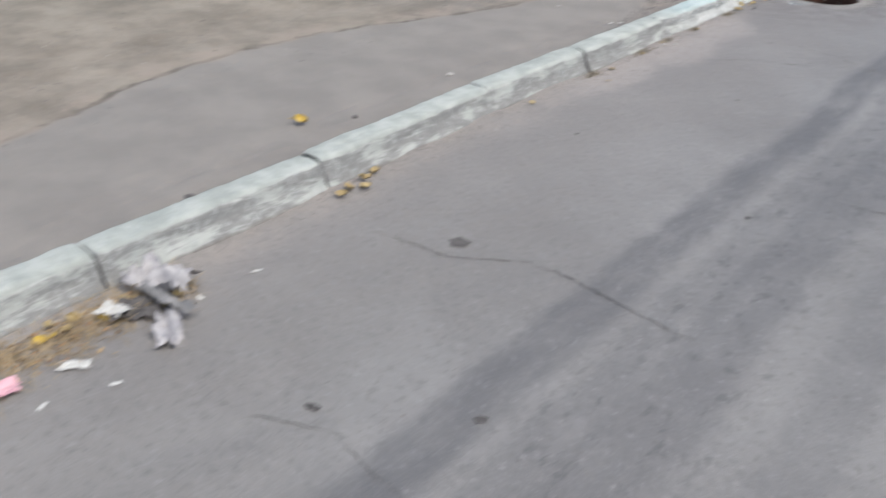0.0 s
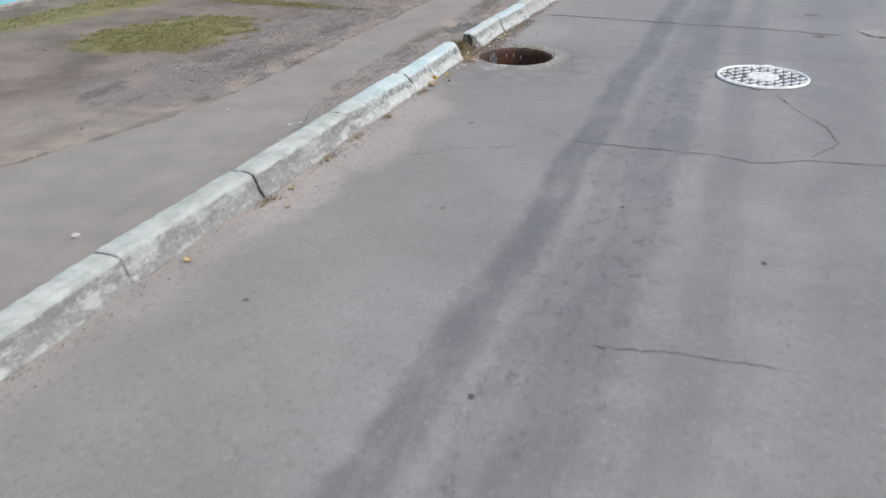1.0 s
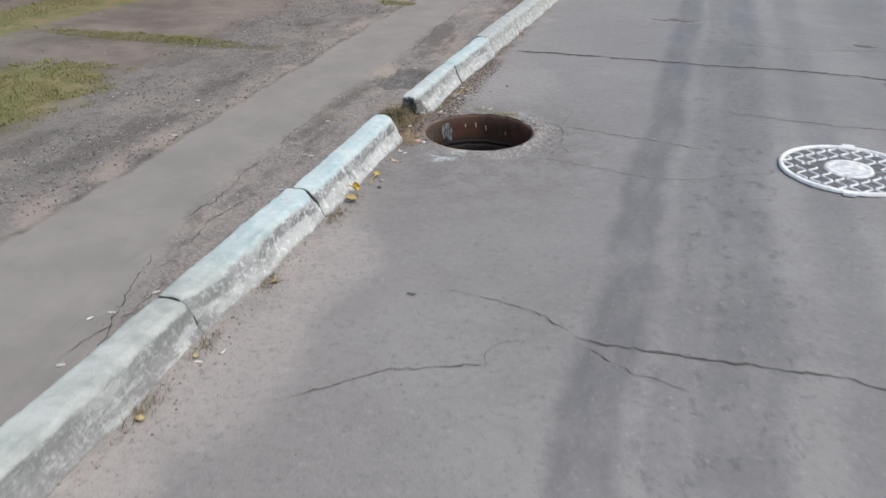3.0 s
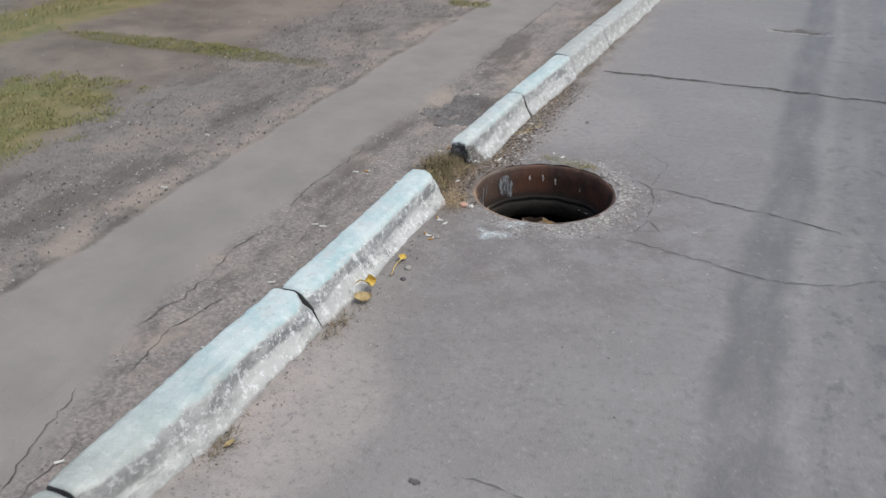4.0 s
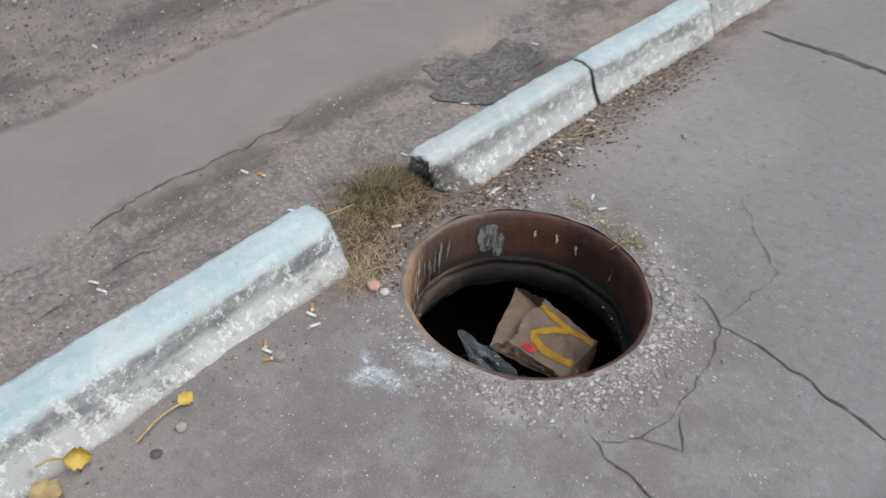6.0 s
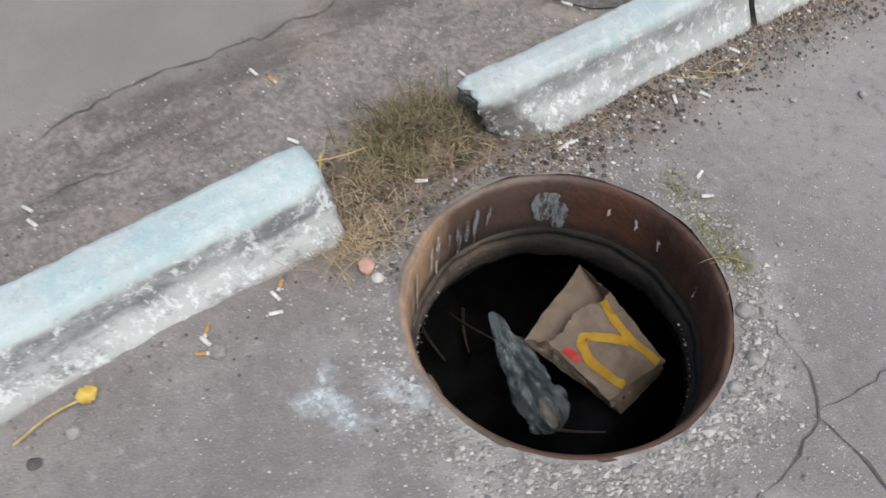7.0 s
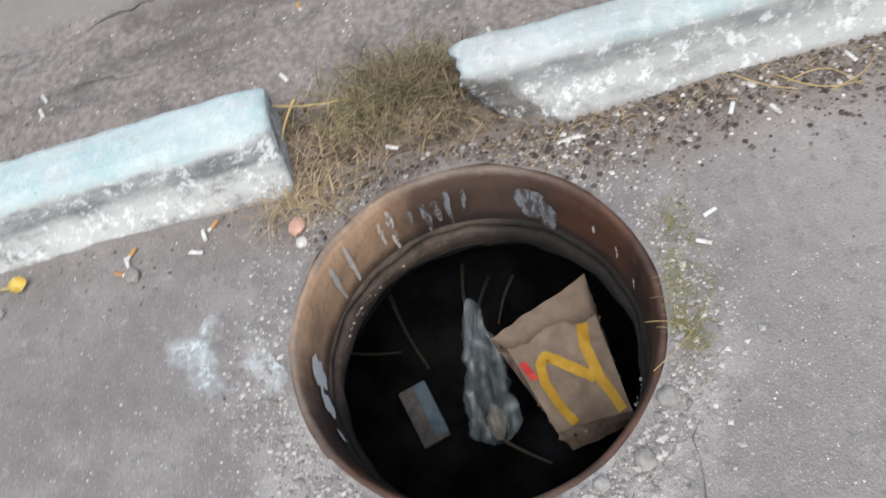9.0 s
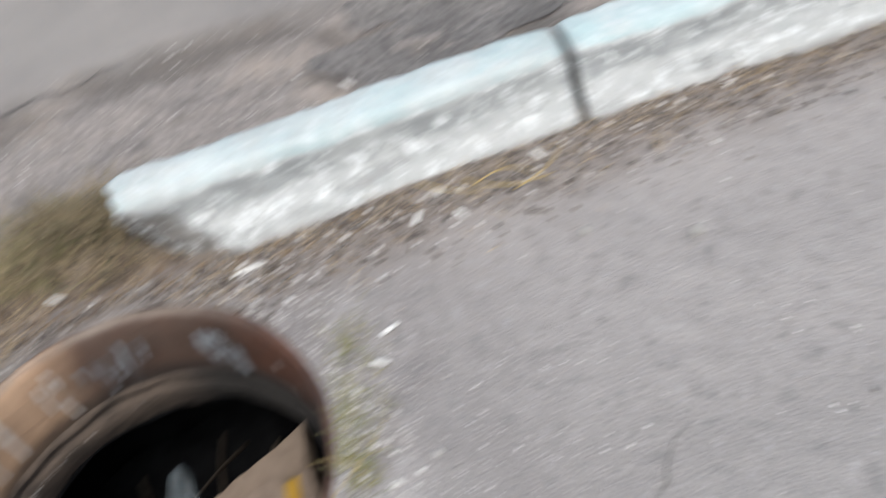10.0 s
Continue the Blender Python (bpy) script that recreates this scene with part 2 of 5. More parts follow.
def kerb_paint():
    n = Nodes("flaking_kerb_paint", 0.75)
    x, y, z = n.xyz()
    facing = n.xyz(n.t.nodes.new("ShaderNodeNewGeometry").outputs["True Normal"])
    zn = n.math("ADD", z, n.math("MULTIPLY_ADD", n.noise(13, 6), 0.026, -0.013))
    concrete = n.mix(n.noise(60, 5), (0.15, 0.15, 0.152), (0.31, 0.306, 0.3))
    aqua = n.mix(n.step(n.noise(6, 6, 0.65), 0.35, 0.65), (0.35, 0.47, 0.49), (0.51, 0.575, 0.58))
    aqua = n.mix(n.step(n.noise(14, 7, 0.75, stretch=(1, 0.5, 1)), 0.53, 0.62, 0, 0.7), aqua, (0.47, 0.5, 0.5))
    white = n.mix(n.noise(20, 4), (0.37, 0.38, 0.376), (0.55, 0.555, 0.55))
    old_top = n.mix(n.step(n.noise(7, 6, 0.7), 0.35, 0.65), (0.31, 0.33, 0.312), (0.44, 0.46, 0.44))
    old_front = n.mix(n.step(n.noise(8, 8, 0.72, stretch=(1, 0.45, 1.6)), 0.47, 0.6), concrete, n.mix(n.noise(15, 4), (0.34, 0.355, 0.34), (0.5, 0.51, 0.495)))
    top = n.step(zn, 0.108, 0.118)
    older = n.step(n.math("ADD", y, n.math("MULTIPLY", n.random(), 1.2)), -2.2, -1.3, 1.0, 0)
    front = n.mix(n.step(n.noise(13, 8, 0.78, stretch=(1, 0.6, 1.1)), 0.37, 0.5), concrete, white)
    c = n.mix(top, front, aqua)
    c = n.mix(older, c, n.mix(top, old_front, old_top))
    # the worn edge between the top and the front, bare and grey
    edge = n.math("MULTIPLY", n.step(zn, 0.058, 0.075), n.step(zn, 0.1, 0.116, 1, 0))
    edge = n.math("MULTIPLY", edge, n.math("MULTIPLY_ADD", older, -0.7, 1.0))
    c = n.mix(n.math("MULTIPLY", edge, n.step(n.noise(11, 6, 0.7, stretch=(1, 0.6, 1)), 0.38, 0.6, 1.0, 0.3)), c, (0.17, 0.18, 0.184))
    far = n.step(y, 1.35, 1.45)
    c = n.mix(n.math("MULTIPLY", far, 0.85), c, n.mix(n.noise(18, 5), (0.27, 0.275, 0.27), (0.4, 0.4, 0.39)))
    worn = n.math("MULTIPLY", n.step(y, -0.25, -0.2), n.step(y, 0.6, 0.72, 0.85, 0.4))
    c = n.mix(n.math("MULTIPLY", worn, n.step(n.noise(9, 6, 0.7), 0.3, 0.55, 1, 0.35)), c, n.mix(n.noise(26, 5), (0.3, 0.31, 0.305), (0.5, 0.51, 0.5)))
    # bare broken concrete at the snapped end beside the gap
    snap = n.math("ADD", n.math("ADD", y, n.math("MULTIPLY", z, 1.2)), n.math("MULTIPLY_ADD", n.noise(20, 6, 0.7), 0.12, -0.06))
    snap = n.math("MULTIPLY", n.step(snap, 0.05, 0.09, 1, 0), n.step(y, -0.25, -0.2))
    # the concrete's dark tone also paints in the shade of the undercut
    c = n.mix(n.math("MULTIPLY", snap, n.step(z, 0.105, 0.118, 1, 0)), c, n.mix(n.noise(50, 6, 0.7), (0.07, 0.065, 0.06), (0.24, 0.225, 0.21)))
    # chips: a few pits of bare concrete and crumbs of thick white paint
    flakes = n.noise(90, 6, 0.75)
    c = n.mix(n.step(flakes, 0.6, 0.66, 0, 0.6), c, (0.25, 0.255, 0.25))
    c = n.mix(n.step(n.noise(12, 8, 0.8), 0.57, 0.63, 0, 0.6), c, (0.34, 0.36, 0.36))
    c = n.mix(n.math("MULTIPLY", n.step(n.noise(34, 7, 0.82), 0.53, 0.58, 0, 0.85), n.math("MULTIPLY", n.step(zn, 0.11, 0.12, 1, 0.35), n.math("MULTIPLY_ADD", older, -0.7, 1.0))), c, (0.68, 0.7, 0.7))
    # the unpainted ends in the joints
    ends = n.math("MULTIPLY", n.step(n.math("ABSOLUTE", facing[1]), 0.75, 0.95), n.step(n.math("ABSOLUTE", n.math("ADD", y, 0.44)), 0.02, 0.05))
    c = n.mix(ends, c, (0.1, 0.097, 0.094))
    c = n.mix(n.step(z, 0.0, 0.018, 0.6, 0), c, (0.17, 0.147, 0.13))
    return n.done(c, n.math("ADD", flakes, n.noise(220, 3)), 0.0022)


def rust():
    n = Nodes("rusty_steel", 0.66, 0.0, 0.45)
    x, y, z = n.xyz()
    c = n.mix(n.step(n.noise(7, 6, stretch=(1, 1, 0.5)), 0.35, 0.65), (0.028, 0.013, 0.0085), (0.085, 0.034, 0.019))
    c = n.mix(n.step(n.noise(30, 6), 0.5, 0.75, 0, 0.7), c, (0.06, 0.034, 0.026))
    c = n.mix(n.step(n.noise(24, 7, 0.75, stretch=(1, 1, 0.3)), 0.55, 0.66, 0, 0.6), c, (0.018, 0.012, 0.011))
    # tan dried mud that has run over the rim on the kerb side
    lean = n.math("ADD", n.math("MULTIPLY", x, 0.8), n.math("MULTIPLY", y, 0.6))
    lean = n.math("ADD", lean, n.math("MULTIPLY_ADD", n.noise(14, 5, 0.7, stretch=(1, 1, 0.3)), 0.1, -0.05))
    mudward = n.math("ADD", n.math("MULTIPLY", x, 0.57), n.math("MULTIPLY", y, 0.82))
    mudward = n.math("ADD", mudward, n.math("MULTIPLY_ADD", n.noise(14, 5, 0.7, stretch=(1, 1, 0.3)), 0.1, -0.05))
    side = n.step(mudward, -0.435, -0.35, 1.0, 0)
    c = n.mix(n.math("MULTIPLY", n.step(lean, -0.26, -0.1, 0.75, 0), n.step(n.noise(12, 6, 0.7, stretch=(1, 1, 0.5)), 0.3, 0.6, 0.4, 1)), c, (0.085, 0.058, 0.044))
    mud = n.mix(n.noise(20, 6, 0.7, stretch=(1, 1, 0.35)), (0.26, 0.165, 0.1), (0.54, 0.36, 0.235))
    c = n.mix(n.math("MULTIPLY", side, n.step(n.noise(10, 5), 0.25, 0.55, 0.65, 1)), c, mud)
    # shade deep in the collar, put into the colour as near-black at the bottom
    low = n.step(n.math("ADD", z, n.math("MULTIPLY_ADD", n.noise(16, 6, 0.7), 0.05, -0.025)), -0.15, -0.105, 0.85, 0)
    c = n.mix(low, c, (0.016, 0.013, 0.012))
    dirty = n.math("MULTIPLY", n.step(n.math("ADD", z, n.math("MULTIPLY_ADD", n.noise(18, 6), 0.03, -0.015)), -0.016, 0.0), n.step(n.noise(13, 5), 0.3, 0.6, 0.25, 0.95))
    dirty = n.math("MULTIPLY", dirty, n.step(lean, -0.3, -0.1, 1.0, 0.15))
    c = n.mix(dirty, c, (0.17, 0.135, 0.11))
    return n.done(c, n.noise(70, 5), 0.003)


ASPHALT, VERGE, KERB, RUST = asphalt(), verge(), kerb_paint(), rust()
SHAFT = plain("sooty_shaft_concrete", (0.05, 0.047, 0.045), (0.12, 0.11, 0.1), 30, 0.95, 0, 0.006)
def seat_iron():
    n = Nodes("shaded_seat_iron", 0.9)
    x, y, z = n.xyz()
    # dark iron, taken down to near-black to include the shade under the collar
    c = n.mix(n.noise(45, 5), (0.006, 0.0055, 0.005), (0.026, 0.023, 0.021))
    # the same dried mud as on the collar, on the kerb side
    side = n.step(n.math("ADD", n.math("MULTIPLY", x, 0.8), n.math("MULTIPLY", y, 0.6)), -0.34, -0.24, 1.0, 0)
    c = n.mix(n.math("MULTIPLY", side, n.step(n.noise(22, 6, 0.7), 0.3, 0.6, 0.2, 0.8)), c, (0.1, 0.076, 0.06))
    return n.done(c, n.noise(60, 5), 0.004)


SEAT = seat_iron()
# near-black colour and low specular stand in for the darkness of a deep shaft
SHAFT_SHADE = plain("shaft_shade_black", (0.0025, 0.0026, 0.0032), (0.011, 0.0115, 0.013), 9, 0.9, 0, 0.004)
SHAFT_SHADE.node_tree.nodes["Principled BSDF"].inputs["Specular IOR Level"].default_value = 0.03
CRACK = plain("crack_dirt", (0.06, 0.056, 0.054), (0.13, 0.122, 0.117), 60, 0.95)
TAR = plain("dark_spot", (0.075, 0.071, 0.071), (0.13, 0.12, 0.12), 60, 0.9)
PAPERBAG = plain("brown_kraft_paper", (0.13, 0.098, 0.076), (0.22, 0.17, 0.132), 14, 0.8, 0, 0.004)
YELLOW = plain("yellow_print", (0.3, 0.175, 0.016), (0.42, 0.25, 0.026), 20, 0.7)
RED = plain("red_print", (0.36, 0.03, 0.03), (0.46, 0.06, 0.05), 30, 0.7)
WHITE = plain("white_paper", (0.5, 0.49, 0.47), (0.74, 0.73, 0.71), 50, 0.75)
FILTER = plain("orange_filter", (0.42, 0.23, 0.085), (0.52, 0.31, 0.12), 90, 0.8)
WITHERED = plain("withered_leaf", (0.27, 0.195, 0.09), (0.48, 0.39, 0.21), 40, 0.7)
LEAF = plain("yellow_leaf", (0.42, 0.28, 0.04), (0.58, 0.44, 0.12), 40, 0.6)
STALK = plain("yellow_stalk", (0.38, 0.28, 0.11), (0.48, 0.36, 0.16), 60, 0.6)
BRICKRED = plain("red_brown_wall", (0.2, 0.085, 0.07), (0.28, 0.13, 0.11), 9, 0.9)
BLUE = plain("light_blue_wall_paint", (0.32, 0.62, 0.72), (0.38, 0.68, 0.78), 5, 0.7)
LIME = plain("whitewashed_plinth", (0.42, 0.41, 0.39), (0.62, 0.61, 0.59), 6, 0.9, 0, 0.004)
IRON = plain("dark_cast_iron", (0.085, 0.085, 0.09), (0.2, 0.2, 0.205), 40, 0.75, 0.1)
LIDWORN = plain("worn_white_lid_paint", (0.8, 0.81, 0.82), (0.42, 0.43, 0.44), 26, 0.6)
LIDWHITE = plain("white_lid_paint", (0.62, 0.63, 0.64), (0.82, 0.83, 0.84), 30, 0.6)
BLUEPACK = plain("faded_blue_card", (0.05, 0.08, 0.12), (0.11, 0.155, 0.2), 25, 0.6)
GREYFILM = plain("grey_film", (0.32, 0.31, 0.33), (0.5, 0.48, 0.49), 20, 0.5, 0, 0.004)
CONTENT = plain("sodden_beige_paper", (0.13, 0.112, 0.088), (0.24, 0.21, 0.17), 30, 0.7, 0, 0.004)
PINK = plain("pink_paper", (0.6, 0.32, 0.38), (0.7, 0.42, 0.47), 20, 0.8)
GREYPAINT = plain("grey_paint_run", (0.2, 0.2, 0.21), (0.3, 0.29, 0.29), 40, 0.7)
PALERUN = plain("pale_lime_run", (0.5, 0.46, 0.42), (0.66, 0.62, 0.58), 60, 0.8)
AQUASPLASH = plain("aqua_paint_splash", (0.84, 0.85, 0.81), (0.9, 0.92, 0.89), 60, 0.8)
TWIG = plain("dry_twig", (0.03, 0.023, 0.018), (0.065, 0.05, 0.037), 60, 0.9)


def island_mat(name, a, b, c, rough=0.85):
    n = Nodes(name, rough)
    r = n.island()
    col = n.mix(n.step(r, 0, 0.6), a, b)
    col = n.mix(n.step(r, 0.7, 1), col, c)
    return n.done(col)


PEBBLE = island_mat("loose_grit", (0.09, 0.083, 0.08), (0.2, 0.183, 0.172), (0.38, 0.36, 0.34))
DARKPEB = island_mat("dark_rubble", (0.045, 0.038, 0.033), (0.125, 0.107, 0.095), (0.3, 0.272, 0.25))
PALEPEB = island_mat("pale_gravel", (0.2, 0.188, 0.18), (0.34, 0.325, 0.31), (0.5, 0.48, 0.46))
WHITECHIP = island_mat("whitish_chips", (0.38, 0.36, 0.34), (0.6, 0.58, 0.56), (0.1, 0.09, 0.085))
DRYGRASS = island_mat("dry_grass", (0.075, 0.06, 0.037), (0.235, 0.185, 0.115), (0.09, 0.097, 0.042))
GREEN = island_mat("olive_turf", (0.15, 0.15, 0.058), (0.24, 0.215, 0.1), (0.12, 0.165, 0.045))
STRAW = island_mat("pale_straw", (0.24, 0.175, 0.1), (0.44, 0.345, 0.22), (0.15, 0.105, 0.065))
BARK = island_mat("brown_crumbs", (0.04, 0.028, 0.02), (0.15, 0.105, 0.068), (0.28, 0.21, 0.14))
LITTER = island_mat("dead_leaf_litter", (0.16, 0.11, 0.065), (0.42, 0.32, 0.19), (0.34, 0.17, 0.08))

FILM = Nodes("clear_plastic_film", 0.13, 0.0, 0.7)
wrinkle = FILM.noise(34, 5, 0.62, stretch=(0.4, 2.2, 1.2))
FILM.done(FILM.mix(wrinkle, (0.025, 0.036, 0.045), (0.21, 0.25, 0.275)), wrinkle, 0.006)
FILM.put(FILM.b.inputs["Alpha"], FILM.step(wrinkle, 0.38, 0.66, 0.1, 0.52))
FILM = FILM.mat


def ragged(name, dark, light, lo, hi):
    """Thin paint worn through in streaks."""
    n = Nodes(name, 0.75)
    f = n.noise(70, 6, 0.7, stretch=(1, 1, 0.25))
    n.done(n.mix(n.noise(40, 4), dark, light), f, 0.001)
    n.put(n.b.inputs["Alpha"], n.step(f, lo, hi, 0, 0.9))
    return n.mat


GREYRUN = ragged("worn_grey_paint", (0.16, 0.17, 0.185), (0.3, 0.31, 0.325), 0.36, 0.6)
DRYRUN = ragged("dried_pale_run", (0.45, 0.41, 0.37), (0.7, 0.66, 0.62), 0.38, 0.5)


# ---- mesh helpers ----
def mesh_of(name, verts, faces, mat=None, smooth=False):
    me = bpy.data.meshes.new(name)
    me.from_pydata([tuple(map(float, v)) for v in verts], [], [tuple(map(int, f)) for f in faces])
    if mat:
        me.materials.append(mat)
    if smooth:
        me.polygons.foreach_set("use_smooth", [True] * len(me.polygons))
    me.update()
    return me


def grid_mesh(name, P, mat, smooth=True, closed=False):
    """A sheet from an array of points, rows by columns."""
    r, c = P.shape[:2]
    i = np.arange(r * c).reshape(r, c)
    if closed:
        i = np.c_[i, i[:, :1]]
    f = np.stack([i[:-1, :-1], i[:-1, 1:], i[1:, 1:], i[1:, :-1]], -1).reshape(-1, 4)
    return mesh_of(name, P.reshape(-1, 3), f, mat, smooth)


def part(name, me, parent, label=""):
    ob = new(name, me)
    ob.parent = parent
    return tagged(ob, label) if label else ob


def thing(name, label, category, group="", at=(0, 0, 0), turn=(0, 0, 0)):
    ob = new(name)
    ob.empty_display_size = 0.05
    ob.matrix_basis = pose(*at, *turn)
    return tagged(ob, label, category, group)


def solid(name, label, category, me, group="", kind=""):
    return tagged(new(name, me), label, category, group, kind)


def fbm(x, y, s, seed=0.0):
    return noise.fractal(Vector((x * s, y * s, seed)), 1.0, 2.0, 4)


def waves(X, Y, scale, seed, n=10):
    """Smooth uneven relief over arrays, about -1 to 1."""
    g = np.random.default_rng(seed)
    out = np.zeros_like(X)
    for k in range(n):
        a, f, p = g.uniform(0, 6.28), scale * g.uniform(0.5, 2.2), g.uniform(0, 6.28)
        out += np.sin(f * (X * math.cos(a) + Y * math.sin(a)) + p)
    return out / n ** 0.5 / 1.4


def blob(radius, squash=1.0, rough=0.25, seed=0, seg=10):
    """Vertices and faces of a lumpy stone."""
    bm = bmesh.new()
    bmesh.ops.create_icosphere(bm, subdivisions=2, radius=radius)
    for v in bm.verts:
        d = 1 + rough * noise.fractal(v.co / radius * 0.9 + Vector((seed, seed * 2, 0)), 1, 2, 3)
        v.co *= d
        v.co.z *= squash
    me = bpy.data.meshes.new("lump")
    bm.to_mesh(me)
    bm.free()
    return me


# ---- the ground: one sheet to the horizon, road and verge inside it ----
def steps(*runs):
    out = []
    for a, b, d in runs:
        out += list(np.arange(a, b - d * 0.3, d))
    return np.array(out + [runs[-1][1]])


def road_height(X, Y):
    z = 0.006 * waves(X, Y, 1.6, 3) + 0.0018 * waves(X, Y, 14, 4) + 0.0011 * waves(X, Y, 60, 5)
    r = np.hypot(X - HX, Y - HY)
    calm = np.clip((r - 0.3) / 0.4, 0, 1)
    z = z * (0.35 + 0.65 * calm) + np.clip(1 - (r - 0.3) / 0.12, 0, 1) * 0.004 * waves(X, Y, 45, 8)
    z += 0.018 * np.clip(1 - (X + 0.36) / 0.16, 0, 1) * (0.4 + 0.6 * np.clip(waves(X, Y, 6, 9), -0.5, 1)) * calm
    for px, py, a, b in ((2.95, 1.72, 0.3, 0.2), (0.8, 2.95, 0.2, 0.07), (2.3, 1.45, 0.09, 0.05), (2.25, 2.5, 0.1, 0.06)):
        d = np.hypot((X - px) / a, (Y - py) / b) + 0.18 * waves(X, Y, 9, 12)
        z -= np.clip((1.1 - d) / 0.35, 0, 1) * min(a, b) * 0.22
    return z


def verge_height(X, Y):
    z = PZ + 0.008 * waves(X, Y, 1.3, 21) + 0.003 * waves(X, Y, 12, 22) + 0.0012 * waves(X, Y, 55, 23)
    rough = np.clip((X + 0.95) / 0.08, 0, 1) + np.clip((-1.5 - X) / 0.2, 0, 1)
    z += rough * (0.006 * waves(X, Y, 26, 24) + 0.003 * waves(X, Y, 80, 25) - 0.004)
    t = np.clip((X + 0.53) / 0.19, 0, 1)
    lump = 0.02 * np.exp(-((X + 0.45) / 0.07) ** 2 - ((Y + 0.2) / 0.12) ** 2)
    d = np.hypot((X + 0.7) / 0.16, (Y - 0.55) / 0.27) + 0.2 * waves(X, Y, 12, 27)
    z -= 0.03 * np.clip((1.1 - d) / 0.25, 0, 1)
    return z * (1 - t) + t * (-0.012) + lump


def sheet(name, xs, ys, height, mat, label, hole=0.0):
    X, Y = np.meshgrid(xs, ys, indexing="ij")
    Z = height(X, Y)
    i = np.arange(X.size).reshape(X.shape)
    f = np.stack([i[:-1, :-1], i[1:, :-1], i[1:, 1:], i[:-1, 1:]], -1).reshape(-1, 4)
    V = np.stack([X, Y, Z], -1).reshape(-1, 3)
    if hole > 0:
        r = np.hypot(V[:, 0] - HX, V[:, 1] - HY)
        w = np.arctan2(V[:, 1] - HY, V[:, 0] - HX)
        hole = hole * (1 + 0.004 * np.sin(5 * w + 1) + 0.003 * np.sin(11 * w + 2))
        f = f[(r[f] >= hole[f]).any(1)]
        used = np.zeros(len(V), bool)
        used[f.ravel()] = True
        pull = used & (r < hole)
        s = hole[pull] / np.maximum(r[pull], 1e-6)
        V[pull, 0], V[pull, 1] = HX + (V[pull, 0] - HX) * s, HY + (V[pull, 1] - HY) * s
    return solid(name, label, name, mesh_of(name, V, f, mat, True), kind="structure")


XN, XP, YN, YP = -9.0, 8.0, -14.0, 16.0
road = sheet("road", steps((-0.44, 0.6, 0.01), (0.6, 3.2, 0.03), (3.2, XP, 0.2)),
             steps((YN, -8.6, 0.3), (-8.6, -1.2, 0.03), (-1.2, 0.8, 0.01), (0.8, 3.6, 0.03), (3.6, YP, 0.3)),
             road_height, ASPHALT, "worn grey asphalt road with cracks, sand and darker tyre tracks", HR + 0.008)
verge_ob = sheet("pavement", steps((XN, -3.0, 0.2), (-3.0, -1.0, 0.04), (-1.0, -0.34, 0.015)),
                 steps((YN, -8.0, 0.3), (-8.0, -1.6, 0.05), (-1.6, 1.2, 0.015), (1.2, 4.0, 0.05), (4.0, YP, 0.3)),
                 verge_height, VERGE, "dusty worn pavement strip with gravel and bare soil")
far = [(-600, -600), (600, -600), (600, 600), (-600, 600), (XN, YN), (XP, YN), (XP, YP), (XN, YP)]
solid("ground", "flat dusty grey ground reaching to the horizon", "ground",
      mesh_of("ground", [(x, y, 0.0) for x, y in far], [(0, 1, 5, 4), (1, 2, 6, 5), (2, 3, 7, 6), (3, 0, 4, 7)], VERGE), kind="structure")


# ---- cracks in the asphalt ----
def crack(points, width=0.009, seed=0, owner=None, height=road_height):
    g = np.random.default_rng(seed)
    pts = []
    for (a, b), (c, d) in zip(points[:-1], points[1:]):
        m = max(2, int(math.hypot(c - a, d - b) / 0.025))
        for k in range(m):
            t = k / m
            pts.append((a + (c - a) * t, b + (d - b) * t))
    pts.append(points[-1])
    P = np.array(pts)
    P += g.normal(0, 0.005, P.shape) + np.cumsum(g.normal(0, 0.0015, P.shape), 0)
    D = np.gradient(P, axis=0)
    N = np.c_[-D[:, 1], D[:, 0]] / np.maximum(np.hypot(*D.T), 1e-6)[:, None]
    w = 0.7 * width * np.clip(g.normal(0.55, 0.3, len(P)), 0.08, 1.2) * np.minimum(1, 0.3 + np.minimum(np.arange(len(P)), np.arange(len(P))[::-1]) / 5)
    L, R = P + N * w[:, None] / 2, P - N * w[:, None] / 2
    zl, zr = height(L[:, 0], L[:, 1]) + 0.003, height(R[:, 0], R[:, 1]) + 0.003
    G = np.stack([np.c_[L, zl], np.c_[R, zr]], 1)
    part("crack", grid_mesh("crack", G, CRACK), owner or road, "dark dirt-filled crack")


